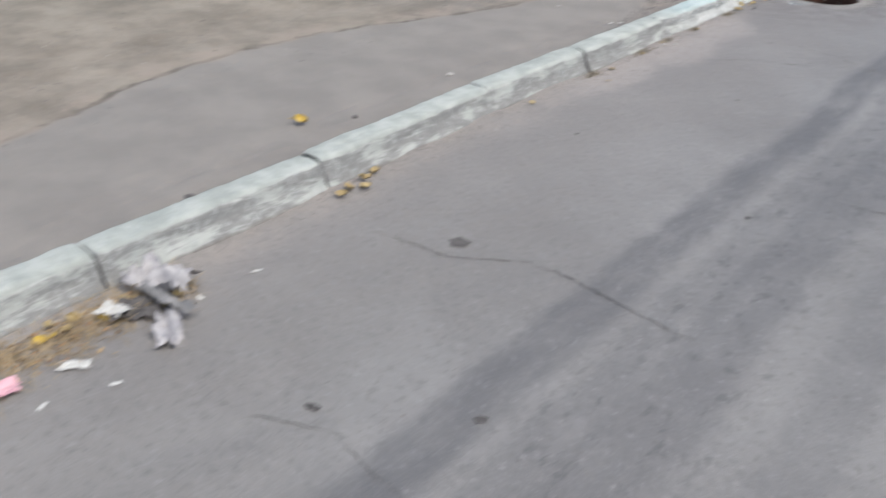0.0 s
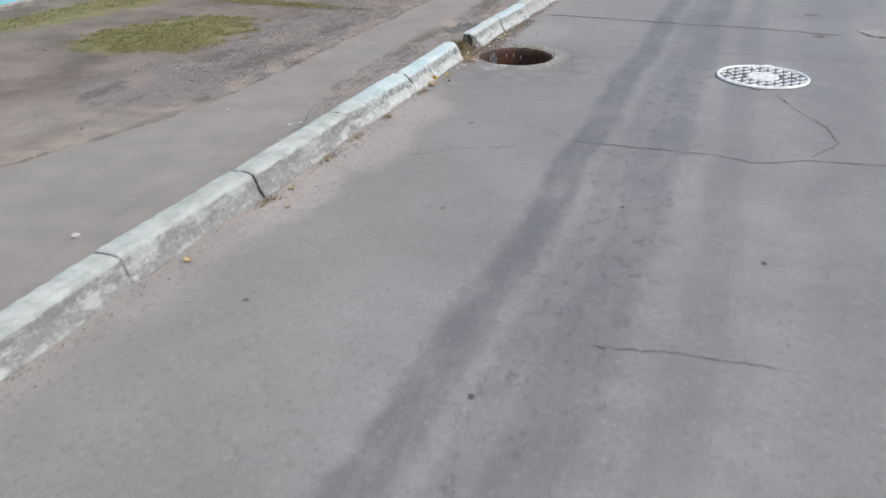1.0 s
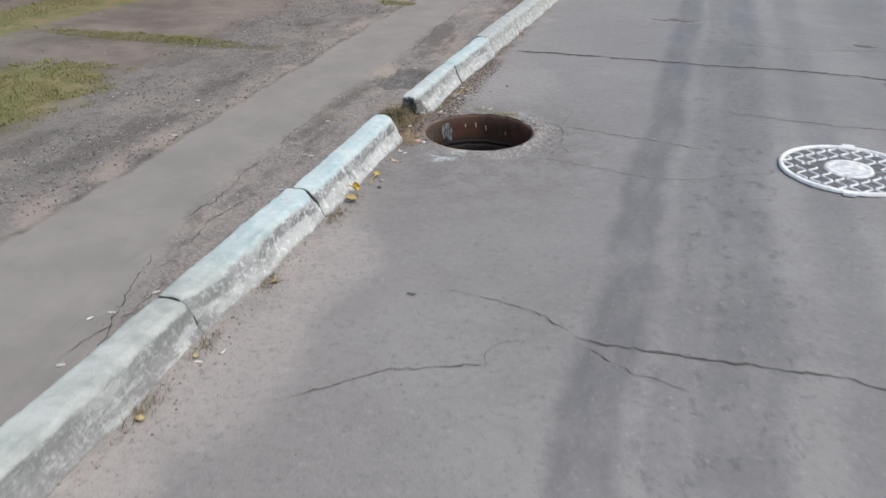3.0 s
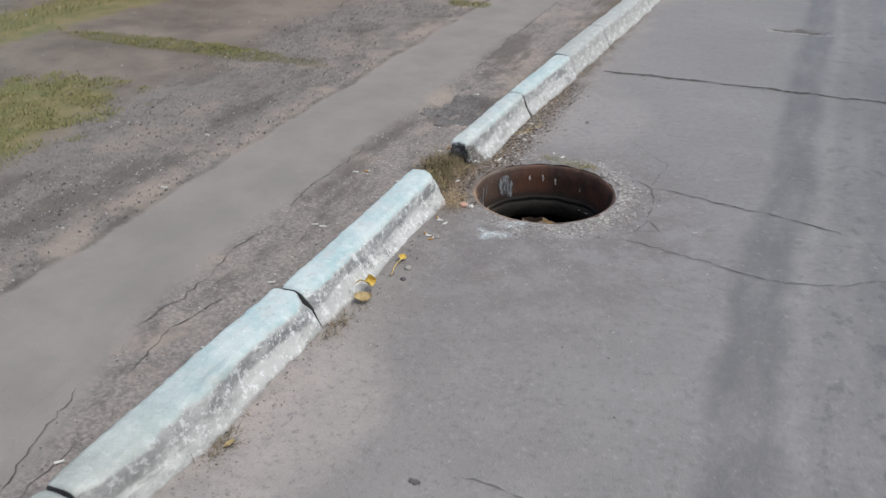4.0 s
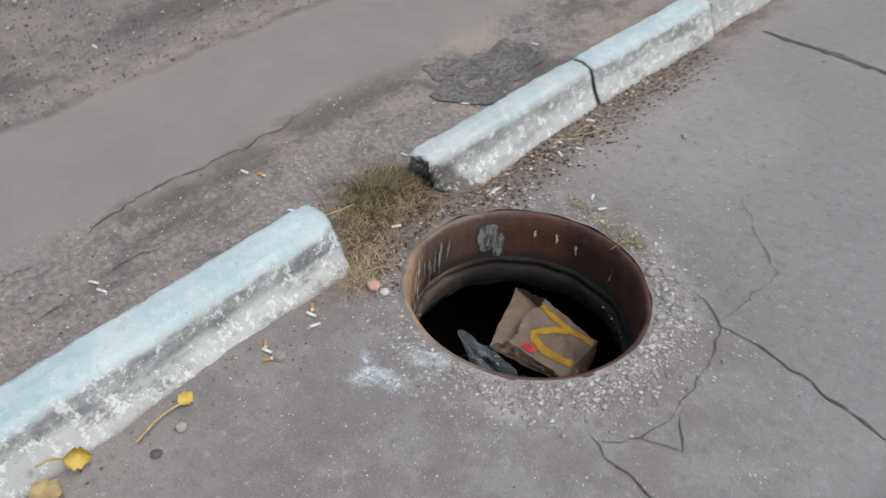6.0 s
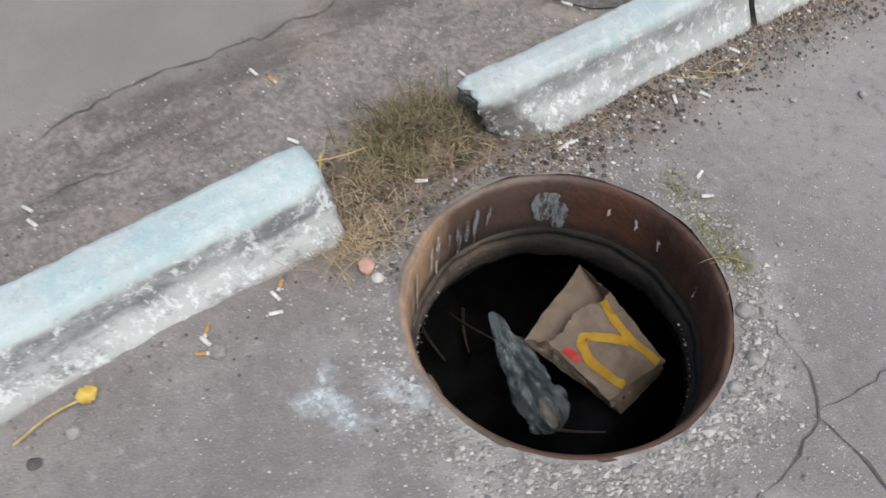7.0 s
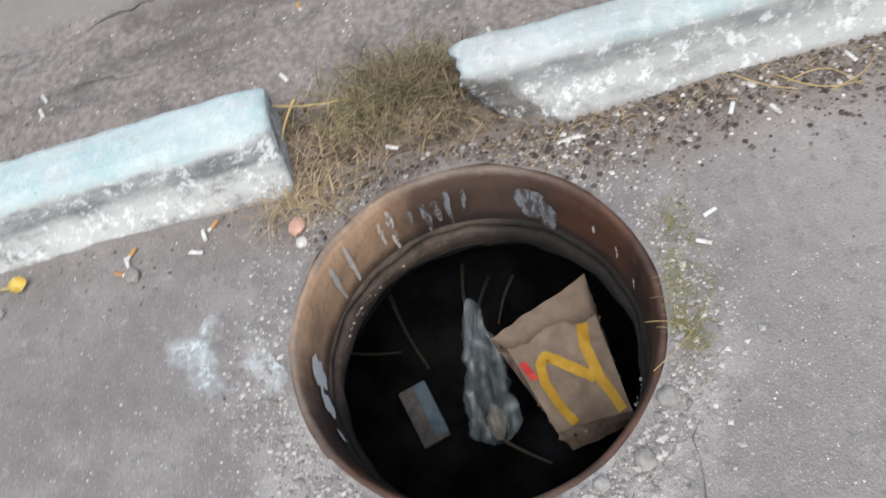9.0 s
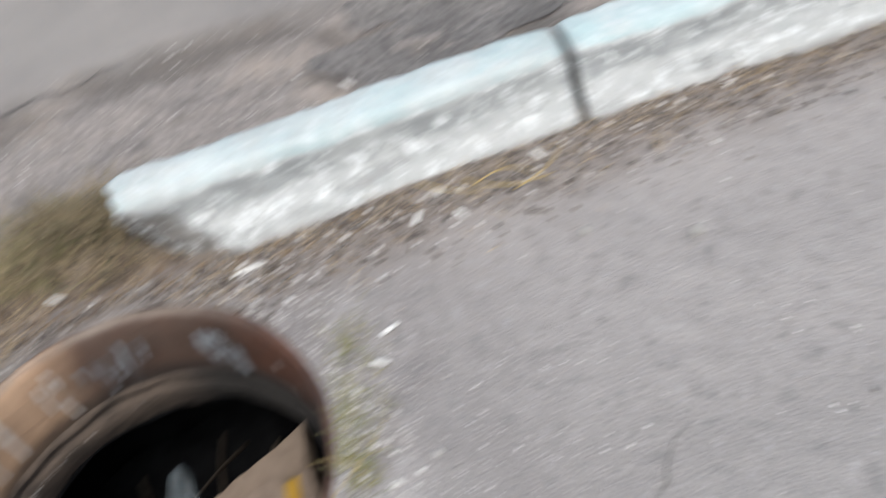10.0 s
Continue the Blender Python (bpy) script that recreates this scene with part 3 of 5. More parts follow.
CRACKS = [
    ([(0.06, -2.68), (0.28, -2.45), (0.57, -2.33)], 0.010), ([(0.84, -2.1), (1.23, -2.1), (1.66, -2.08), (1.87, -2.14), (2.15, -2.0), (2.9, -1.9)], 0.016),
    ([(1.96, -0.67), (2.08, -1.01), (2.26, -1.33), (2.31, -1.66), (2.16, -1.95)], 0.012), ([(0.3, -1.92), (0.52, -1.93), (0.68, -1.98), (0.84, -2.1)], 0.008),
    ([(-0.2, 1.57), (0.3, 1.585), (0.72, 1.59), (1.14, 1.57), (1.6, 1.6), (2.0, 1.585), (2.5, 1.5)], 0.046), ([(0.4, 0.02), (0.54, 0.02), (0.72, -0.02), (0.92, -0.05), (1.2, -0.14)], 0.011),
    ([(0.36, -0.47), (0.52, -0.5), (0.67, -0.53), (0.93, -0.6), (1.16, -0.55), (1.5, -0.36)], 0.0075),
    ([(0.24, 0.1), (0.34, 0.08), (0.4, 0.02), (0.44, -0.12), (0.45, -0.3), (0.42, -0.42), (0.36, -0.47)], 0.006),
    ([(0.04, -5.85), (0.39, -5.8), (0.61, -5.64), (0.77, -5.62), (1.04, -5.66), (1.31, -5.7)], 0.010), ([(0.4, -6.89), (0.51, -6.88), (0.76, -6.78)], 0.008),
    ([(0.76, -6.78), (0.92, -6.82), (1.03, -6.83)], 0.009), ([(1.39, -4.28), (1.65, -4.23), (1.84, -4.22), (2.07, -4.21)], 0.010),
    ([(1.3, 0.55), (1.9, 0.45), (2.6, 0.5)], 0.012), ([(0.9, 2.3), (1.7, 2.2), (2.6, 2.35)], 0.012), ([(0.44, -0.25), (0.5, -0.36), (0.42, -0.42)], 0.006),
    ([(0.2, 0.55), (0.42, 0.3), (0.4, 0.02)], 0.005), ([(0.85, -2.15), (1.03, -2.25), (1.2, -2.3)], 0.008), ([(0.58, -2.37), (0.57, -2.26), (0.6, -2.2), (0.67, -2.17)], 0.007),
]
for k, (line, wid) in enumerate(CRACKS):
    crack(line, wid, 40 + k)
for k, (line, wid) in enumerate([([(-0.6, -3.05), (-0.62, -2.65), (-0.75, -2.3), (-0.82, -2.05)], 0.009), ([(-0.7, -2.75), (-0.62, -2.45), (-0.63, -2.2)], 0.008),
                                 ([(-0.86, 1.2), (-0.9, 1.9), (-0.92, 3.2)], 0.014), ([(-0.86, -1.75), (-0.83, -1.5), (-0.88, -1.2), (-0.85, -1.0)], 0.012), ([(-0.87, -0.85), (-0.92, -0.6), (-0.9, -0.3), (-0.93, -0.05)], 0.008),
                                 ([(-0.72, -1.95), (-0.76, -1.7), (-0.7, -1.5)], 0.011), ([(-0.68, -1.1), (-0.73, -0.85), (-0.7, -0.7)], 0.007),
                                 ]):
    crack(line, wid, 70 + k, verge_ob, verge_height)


# ---- kerb stones ----
PROFILE = np.array([(-0.527, -0.12), (-0.527, 0.03), (-0.525, 0.12), (-0.517, 0.13), (-0.465, 0.134), (-0.42, 0.132), (-0.403, 0.126), (-0.393, 0.112),
                    (-0.388, 0.094), (-0.382, 0.074), (-0.371, 0.047), (-0.357, 0.022), (-0.345, 0.0), (-0.342, -0.12)])


def kerb_stone(y0, y1, shift, twist, drop, seed, broken=False, slim=1.0, chip=0.25):
    s = np.r_[0, np.cumsum(np.hypot(*np.diff(PROFILE, axis=0).T))]
    u = np.unique(np.r_[np.linspace(0, s[-1], 46), s])
    px, pz = np.interp(u, s, PROFILE[:, 0]), np.interp(u, s, PROFILE[:, 1])
    px = np.where(px < -0.385, -0.385 + (px + 0.385) * slim, px)
    n = max(12, int((y1 - y0) / 0.013))
    Y = np.linspace(y0, y1, n)
    end = np.minimum(Y - y0, y1 - Y)
    G = np.zeros((n, len(u), 3))
    for i, y in enumerate(Y):
        inset = 0.007 * math.exp(-end[i] / 0.008)
        cx, cz = -0.42, 0.02
        for j in range(len(u)):
            x, z = px[j], pz[j]
            face = min(1.0, max(0.0, (x + 0.43) / 0.03))
            worn = (0.024 if -2.5 < y0 < -2.4 else 0.009) * face + 0.0045 * (1 - face)
            d = worn * noise.fractal(Vector((x * 7, y * 5, z * 7 + seed)), 1, 2, 4) + 0.003 * noise.fractal(Vector((x * 30, y * 26, z * 30 + seed)), 0.8, 2, 4)
            l = math.hypot(x - cx, z - cz)
            k = 1 + (d - inset) / l
            x, z = cx + (x - cx) * k, cz + (z - cz) * k
            yy = y
            # corners knocked off the front edge at the ends
            knock = max(0.0, 1 - end[i] / 0.05) * max(0.0, 1 - math.hypot(x + 0.4, z - 0.115) / 0.045) * chip
            x, z = x - 0.03 * knock, z - 0.03 * knock
            if broken:
                t = max(0.0, 1 - (y - y0) / 0.2)
                low = max(0.0, (0.1 - z) / 0.1)
                bite = noise.fractal(Vector((x * 22, y * 22, z * 22 + seed)), 0.7, 2, 5) + 0.9 * noise.cell(Vector((x * 26, y * 26, z * 26))) * low
                yy = y + t * low * 0.075 + 0.022 * t * bite
                x += 0.026 * t * low * bite
                z += 0.01 * t * bite
                x -= 0.02 * t * t * low
            G[i, j] = (x + shift + twist * (y - y0), yy, z - drop)
    me = grid_mesh("kerb_stone", G, KERB)
    bm = bmesh.new()
    bm.from_mesh(me)
    bm.verts.ensure_lookup_table()
    m = len(u)
    if broken:
        ring = [bm.verts[j] for j in range(m)]
        mid = bm.verts.new(sum((v.co for v in ring), Vector()) / m)
        for j in range(m):
            bm.faces.new((mid, ring[(j + 1) % m], ring[j]))
    else:
        bm.faces.new([bm.verts[j] for j in range(m)][::-1])
    bm.verts.ensure_lookup_table()
    bm.faces.new([bm.verts[(n - 1) * m + j] for j in range(m)])
    bmesh.ops.recalc_face_normals(bm, faces=bm.faces)
    bm.to_mesh(me)
    bm.free()
    me.polygons.foreach_set("use_smooth", [len(p.vertices) == 4 for p in me.polygons])
    old = "weathered concrete kerb stone with worn grey-green paint"
    fresh = "concrete kerb stone with flaking pale aqua and white paint"
    far_l = "bare grey concrete kerb stone with faded paint"
    solid("kerb_stone", far_l if y0 > 1 else fresh if y0 > -2.5 else old, "kerb stone", me, "kerb stones along the road")


for k, (a, b, sh, tw, dr) in enumerate([
    (-9.9, -8.85, 0.03, 0, 0.0), (-8.84, -7.8, 0.02, 0, 0.004), (-7.79, -6.77, 0.03, 0, 0.0), (-6.76, -5.71, 0.025, 0.0, 0.006), (-5.7, -4.457, 0.015, -0.02, 0.0),
    (-4.45, -3.484, -0.02, 0.01, 0.004), (-3.478, -2.45, 0.0, 0, 0.0), (-2.435, -1.471, -0.005, 0.01, 0.003), (-1.465, -0.44, 0.002, -0.005, 0.0),
    (-0.1, 0.655, -0.005, 0.02, 0.0), (0.67, 1.4, 0.012, 0.045, 0.002), (1.415, 2.1, 0.045, 0.045, 0.0), (2.115, 3.2, 0.075, 0.045, 0.003),
    (3.215, 4.3, 0.12, 0.045, 0.0), (4.315, 5.4, 0.17, 0.045, 0.0), (5.415, 6.5, 0.22, 0.045, 0.0), (6.515, 7.6, 0.27, 0.045, 0.0)]):
    kerb_stone(a, b, sh, tw, dr, 3.7 * k, broken=(a == -0.1), slim={-1.465: 0.86, -0.1: 0.63, 0.67: 0.69}.get(a, 0.83 if a > 1 else 1.02), chip={-2.435: 0.9, -1.465: 0.5}.get(a, 0.2))


# ---- open manhole ----
def lathe(name, prof, mat, seg=96, wob=0.0, seed=0):
    A = np.linspace(0, 2 * math.pi, seg, endpoint=False)
    G = np.zeros((len(prof), seg, 3))
    for i, (r, z) in enumerate(prof):
        r *= HR / 0.303
        for j, a in enumerate(A):
            d = wob * noise.fractal(Vector((math.cos(a) * 3, math.sin(a) * 3, z * 12 + seed)), 1, 2, 3)
            G[i, j] = (HX + (r + d) * math.cos(a), HY + (r + d) * math.sin(a), z + d * 0.6)
    return grid_mesh(name, G, mat, True, True)


manhole = thing("manhole", "open manhole with a rusty steel collar and no cover", "manhole", at=(0, 0, 0))
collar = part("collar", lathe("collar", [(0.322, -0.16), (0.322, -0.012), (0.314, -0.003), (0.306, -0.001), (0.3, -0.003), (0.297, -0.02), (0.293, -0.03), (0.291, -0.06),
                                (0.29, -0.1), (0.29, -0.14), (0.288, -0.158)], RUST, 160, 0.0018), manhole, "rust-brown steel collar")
# the collar has sunk a little on the side away from the kerb
for v in collar.data.vertices:
    a = math.atan2(v.co.y - HY, v.co.x - HX)
    v.co.z -= 0.003 * max(0.0, math.cos(a - radians(75)))
# the seat's shade below the collar is part of its material colour
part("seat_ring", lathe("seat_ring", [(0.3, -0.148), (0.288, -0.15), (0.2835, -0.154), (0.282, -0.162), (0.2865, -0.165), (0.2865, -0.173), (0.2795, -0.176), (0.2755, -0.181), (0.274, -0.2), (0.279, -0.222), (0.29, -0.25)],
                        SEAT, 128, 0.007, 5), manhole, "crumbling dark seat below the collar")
# the wall carries the painted shaft darkness as well
part("shaft_wall", lathe("shaft_wall", [(0.28, -0.24), (0.4, -0.28), (0.56, -0.36), (0.62, -0.6), (0.62, -1.0)], SHAFT_SHADE, 64, 0.01, 9), manhole)


def on_collar(name, a0, half, z0, z1, mat, seed, label, r=0.283):
    """A run of paint down the inside of the collar, angle in degrees."""
    m = 9
    G = np.zeros((m, 4, 3))
    g = np.random.default_rng(seed)
    drift = np.cumsum(g.normal(0, 0.22, m))
    for i in range(m):
        t = i / (m - 1)
        h = half * (0.35 + 0.65 * math.sin(math.pi * min(1, 0.2 + t * 0.8))) * g.uniform(0.6, 1.1)
        for j in range(4):
            a = radians(a0 + drift[i] + (j / 1.5 - 1) * h)
            z = z0 + (z1 - z0) * t + g.normal(0, 0.0025)
            G[i, j] = (HX + (r - 0.0055) * math.cos(a), HY + (r - 0.0055) * math.sin(a), z)
    part(name, grid_mesh(name, G, mat), collar, label)


for k, (a, h, z0, z1, m, lab) in enumerate([
    (147, 7, -0.03, -0.12, GREYRUN, "grey paint patch"), (141, 4, -0.06, -0.145, GREYRUN, "grey paint patch"), (152, 2.5, -0.045, -0.1, GREYRUN, "grey paint patch"), (172, 1.2, -0.035, -0.1, GREYRUN, "grey paint run"),
    (179, 1.3, -0.025, -0.14, GREYRUN, "grey paint run"), (184, 1.6, -0.05, -0.12, GREYRUN, "grey paint run"), (188.5, 1.5, -0.045, -0.14, GREYRUN, "grey paint run"), (194, 1.0, -0.05, -0.11, GREYRUN, "grey paint run"),
    (201, 1.4, -0.015, -0.14, DRYRUN, "pale run"), (206, 0.9, -0.03, -0.1, DRYRUN, "pale run"), (222.5, 1.4, -0.006, -0.13, PALERUN, "pale lime run"), (231.5, 1.3, -0.008, -0.125, PALERUN, "pale lime run"),
    (108, 0.9, -0.045, -0.075, DRYRUN, "pale run"), (96, 0.8, -0.055, -0.09, DRYRUN, "pale run"), (120, 0.7, -0.05, -0.07, DRYRUN, "pale run"), (70, 0.8, -0.06, -0.1, DRYRUN, "pale run"),
    (266, 6, -0.04, -0.12, AQUASPLASH, "pale aqua paint splash"), (276, 5, -0.075, -0.145, AQUASPLASH, "pale aqua paint splash"), (288, 2.0, -0.1, -0.146, AQUASPLASH, "pale aqua paint splash")]):
    on_collar("paint_run", a, h, z0, z1, m, 60 + k, lab)


# ---- what lies in the shaft ----
def mound(X, Y):
    z = -0.68 + 0.3 * np.exp(-((X - 0.07) / 0.15) ** 2 - ((Y + 0.08) / 0.15) ** 2) + 0.022 * waves(X, Y, 12, 31) + 0.01 * waves(X, Y, 40, 32)
    return z


A = np.linspace(0, 2 * math.pi, 72, endpoint=False)
R = np.r_[0.004, np.linspace(0.03, 0.56, 26)]
GX, GY = HX + np.outer(R, np.cos(A)), HY + np.outer(R, np.sin(A))
# rubbish mound, coloured near-black to paint the shade down in the shaft
solid("debris_mound", "rubbish mound in the shaft, its near-black colour painted as shade", "debris", grid_mesh("debris_mound", np.stack([GX, GY, mound(GX, GY)], -1), SHAFT_SHADE, True, True), kind="stuff")

CORNERS = [Vector(p) for p in ((-0.072, -0.150, -0.255), (-0.078, 0.028, -0.225), (0.106, 0.044, -0.29), (0.096, -0.097, -0.33))]
BACKC = [Vector(p) for p in ((-0.099, -0.173, -0.285), (-0.166, 0.037, -0.25), (0.112, 0.04, -0.36), (0.128, -0.075, -0.375))]


def crumple(p, k=1.0):
    q = p * 16
    cell = noise.voronoi(p * 30)[0]
    return Vector((0, 0, 1)) * (0.3 * (cell[1] - cell[0]) * 0.02 + 0.012 * k * noise.ridged_multi_fractal(q * 0.55, 1, 2, 3, 1.0, 2.0) - 0.012 + 0.004 * noise.fractal(q * 2, 1, 2, 3)) + Vector((1, 0.4, 0)) * (0.004 * k * noise.noise(q * 1.7 + Vector((5, 1, 2))))


def bag_face(u, v, lift=0.0, corner=CORNERS):
    a, b, c, d = corner
    p = a * (1 - u) * (1 - v) + b * u * (1 - v) + c * u * v + d * (1 - u) * v
    n = (b - a).cross(d - a).normalized()
    n = n if n.z > 0 else -n
    bulge = 0.018 * math.sin(math.pi * u) * math.sin(math.pi * min(1, v))
    fold = 0.006 * abs(math.sin(3.1 * u + 2.2 * v + 0.6)) + 0.004 * abs(math.sin(5 * u - 4 * v))
    return p + n * (bulge - fold + lift) + crumple(p)


bag = thing("paper_bag", "crumpled brown paper carrier bag with a yellow mark, torn open", "paper bag")
m = 30
G = np.zeros((m + 1, m + 1, 3))
for i in range(m + 1):
    for j in range(m + 1):
        u, v = i / m, j / m
        v0 = 0.06 * abs(noise.fractal(Vector((u * 6, 1.3, 0)), 1, 2, 3)) + 0.03 * (1 + math.sin(u * 9))
        G[i, j] = bag_face(u, v0 + (1 - v0) * v)
front = part("front_sheet", grid_mesh("front_sheet", G, PAPERBAG), bag)
G2 = np.zeros((m + 1, m + 1, 3))
for i in range(m + 1):
    for j in range(m + 1):
        G2[i, j] = bag_face(i / m, j / m, -0.006, BACKC)
part("back_sheet", grid_mesh("back_sheet", G2, PAPERBAG), bag)
for name, e0, e1 in (("side_gusset", G[0], G2[0]), ("side_gusset", G[m], G2[m]), ("bag_base", G[:, m], G2[:, m])):
    S = np.stack([e0 * (1 - t) + e1 * t for t in np.linspace(0, 1, 9)])
    S[2:7] += np.random.default_rng(3).normal(0, 0.0022, S[2:7].shape)
    part(name, grid_mesh(name, S, PAPERBAG), bag)


def bag_mark(name, line, half, mat, label):
    P = []
    for (a, b), (c, d) in zip(line[:-1], line[1:]):
        P += [(a + (c - a) * t, b + (d - b) * t) for t in np.linspace(0, 1, 8, endpoint=False)]
    P = np.array(P + [line[-1]])
    D = np.gradient(P, axis=0)
    N = np.c_[-D[:, 1], D[:, 0]] / np.hypot(*D.T)[:, None]
    Q = np.zeros((len(P), 5, 3))
    for i in range(len(P)):
        for j in range(5):
            s = P[i] + N[i] * half * (j / 2 - 1)
            Q[i, j] = bag_face(float(np.clip(s[0], 0, 1)), float(np.clip(s[1], 0.02, 1)), 0.003)
    part(name, grid_mesh(name, Q, mat), front, label)


bag_mark("yellow_arch", [(0.28, 0.98), (0.21, 0.72), (0.19, 0.5), (0.24, 0.33), (0.34, 0.27), (0.46, 0.36), (0.6, 0.5), (0.74, 0.6)], 0.058, YELLOW, "faded yellow printed arch")
bag_mark("yellow_bar", [(0.84, 0.08), (0.78, 0.3), (0.79, 0.6), (0.9, 0.97)], 0.06, YELLOW, "faded yellow printed stripe")
bag_mark("red_label", [(0.06, 0.26), (0.1, 0.46)], 0.045, RED, "small red printed label")


def tube_along(name, a, b, prof, mat, seg=28, rough=0.004, seed=0, fold=0.0):
    a, b = Vector(a), Vector(b)
    d = (b - a)
    q = d.to_track_quat("Z", "Y").to_matrix()
    G = np.zeros((len(prof), seg, 3))
    for i, (t, r) in enumerate(prof):
        for j in range(seg):
            w = 2 * math.pi * j / seg
            p = a + d * t
            k = r * (1 + fold * (0.13 * math.sin(7 * w + 5 * t + seed) + 0.1 * math.sin(13 * w - 6 * t))) + rough * (r / 0.04) * noise.fractal(Vector((math.cos(w) * 2.2, math.sin(w) * 2.2, t * 7 + seed)), 1, 2, 4)
            p = p + q @ Vector((math.cos(w) * k, math.sin(w) * k * 0.85, 0))
            G[i, j] = p
    return grid_mesh(name, G, mat, True, True)


bottle = thing("plastic_bag", "clear plastic bag twisted round something pale", "plastic bag")
prof = [(0, 0.004), (0.03, 0.009), (0.1, 0.013), (0.2, 0.018), (0.3, 0.026), (0.42, 0.034), (0.55, 0.04), (0.66, 0.043), (0.78, 0.044), (0.88, 0.04), (0.95, 0.03), (1.0, 0.012)]
fine_prof = [(t, float(np.interp(t, [p[0] for p in prof], [p[1] for p in prof]))) for t in np.linspace(0, 1, 44)]
part("film", tube_along("film", (-0.195, -0.195, -0.28), (0.07, -0.205, -0.395), fine_prof, FILM, 72, 0.022, 0, 1.0), bottle, "wrinkled clear film")
part("content", tube_along("content", (-0.0, -0.2, -0.368), (0.062, -0.205, -0.395), [(t, 0.017 * math.sin(math.pi * (0.08 + 0.86 * t)) ** 0.6) for t in np.linspace(0, 1, 16)], CONTENT, 24, 0.01, 4), bottle, "pale grey-brown content")


def box(name, size, mat, bevel=0.002):
    bm = bmesh.new()
    bmesh.ops.create_cube(bm, size=1.0)
    bmesh.ops.scale(bm, vec=size, verts=bm.verts)
    bmesh.ops.bevel(bm, geom=bm.edges[:], offset=bevel, segments=2, affect="EDGES")
    me = bpy.data.meshes.new(name)
    bm.to_mesh(me)
    bm.free()
    me.materials.append(mat)
    return me


pack = thing("card_pack", "squashed pale blue card packet lying in the shaft", "packet", at=(-0.119, -0.373, -0.64), turn=(6, 12, 14))
part("packet_body", box("packet_body", (0.14, 0.067, 0.024), TAR), pack)
lidp = part("packet_flap", box("packet_flap", (0.128, 0.031, 0.006), BLUEPACK), pack, "faded blue flap")
lidp.location = (-0.004, 0.02, 0.0155)


def stick(name, label, a, b, r, mat, bend=0.0, group=""):
    a, b = Vector(a), Vector(b)
    n = 10
    side = (b - a).cross(Vector((0, 0, 1))).normalized()
    pts = [a + (b - a) * (i / n) + side * bend * math.sin(math.pi * i / n) + Vector((0, 0, 1)) * abs(bend) * 0.4 * math.sin(math.pi * i / n) for i in range(n + 1)]
    G = np.zeros((n + 1, 6, 3))
    q = (b - a).to_track_quat("Z", "Y").to_matrix()
    for i, p in enumerate(pts):
        k = r * (1 - 0.5 * i / n)
        for j in range(6):
            G[i, j] = p + q @ Vector((math.cos(j * 1.0472) * k, math.sin(j * 1.0472) * k, 0))
    return solid(name, label, "stick", grid_mesh(name, G, mat, True, True), group)


for a, b, r in (((-0.455, -0.404, -0.66), (-0.232, -0.343, -0.65), 0.006), ((-0.331, -0.531, -0.66), (-0.292, -0.401, -0.65), 0.004), ((-0.414, -0.091, -0.65), (-0.298, -0.155, -0.65), 0.005),
                ((-0.482, -0.206, -0.65), (-0.308, -0.224, -0.64), 0.006), ((0.02, -0.23, -0.43), (0.13, -0.12, -0.4), 0.005), ((-0.4, -0.15, -0.6), (-0.15, -0.2, -0.34), 0.005)):
    stick("twig", "dark dry twig in the shaft", a, b, r, TWIG, 0.006, "twigs in the shaft")


# ---- cigarette butts ----
def rod(name, length, r, mat, off):
    G = np.zeros((4, 8, 3))
    for i, (t, k) in enumerate(((0, 0.85), (0.06, 1), (0.94, 1), (1, 0.85))):
        for j in range(8):
            w = j * math.pi / 4
            G[i, j] = (off + t * length, r * k * math.cos(w), r * k * math.sin(w) * 0.85)
    me = grid_mesh(name, G, mat, True, True)
    bm = bmesh.new()
    bm.from_mesh(me)
    bmesh.ops.holes_fill(bm, edges=[e for e in bm.edges if e.is_boundary])
    bm.to_mesh(me)
    bm.free()
    return me


def butt(white=True):
    lab = "crushed cigarette butt with a white filter" if white else "crushed cigarette butt with an orange filter"
    e = thing("cigarette_butt", lab, "cigarette butt", "cigarette butts on the ground", at=(0, 0, -3))
    part("filter", rod("filter", 0.018, 0.0042, WHITE if white else FILTER, -0.012), e)
    part("paper_end", rod("paper_end", 0.007, 0.0039, WHITE, 0.0062), e, "white paper end")
    return e


def surface(x, y):
    f = road_height if x > -0.36 else verge_height
    return float(f(np.array([x]), np.array([y]))[0])


PROTO = {True: butt(True), False: butt(False)}
first = {True: True, False: True}
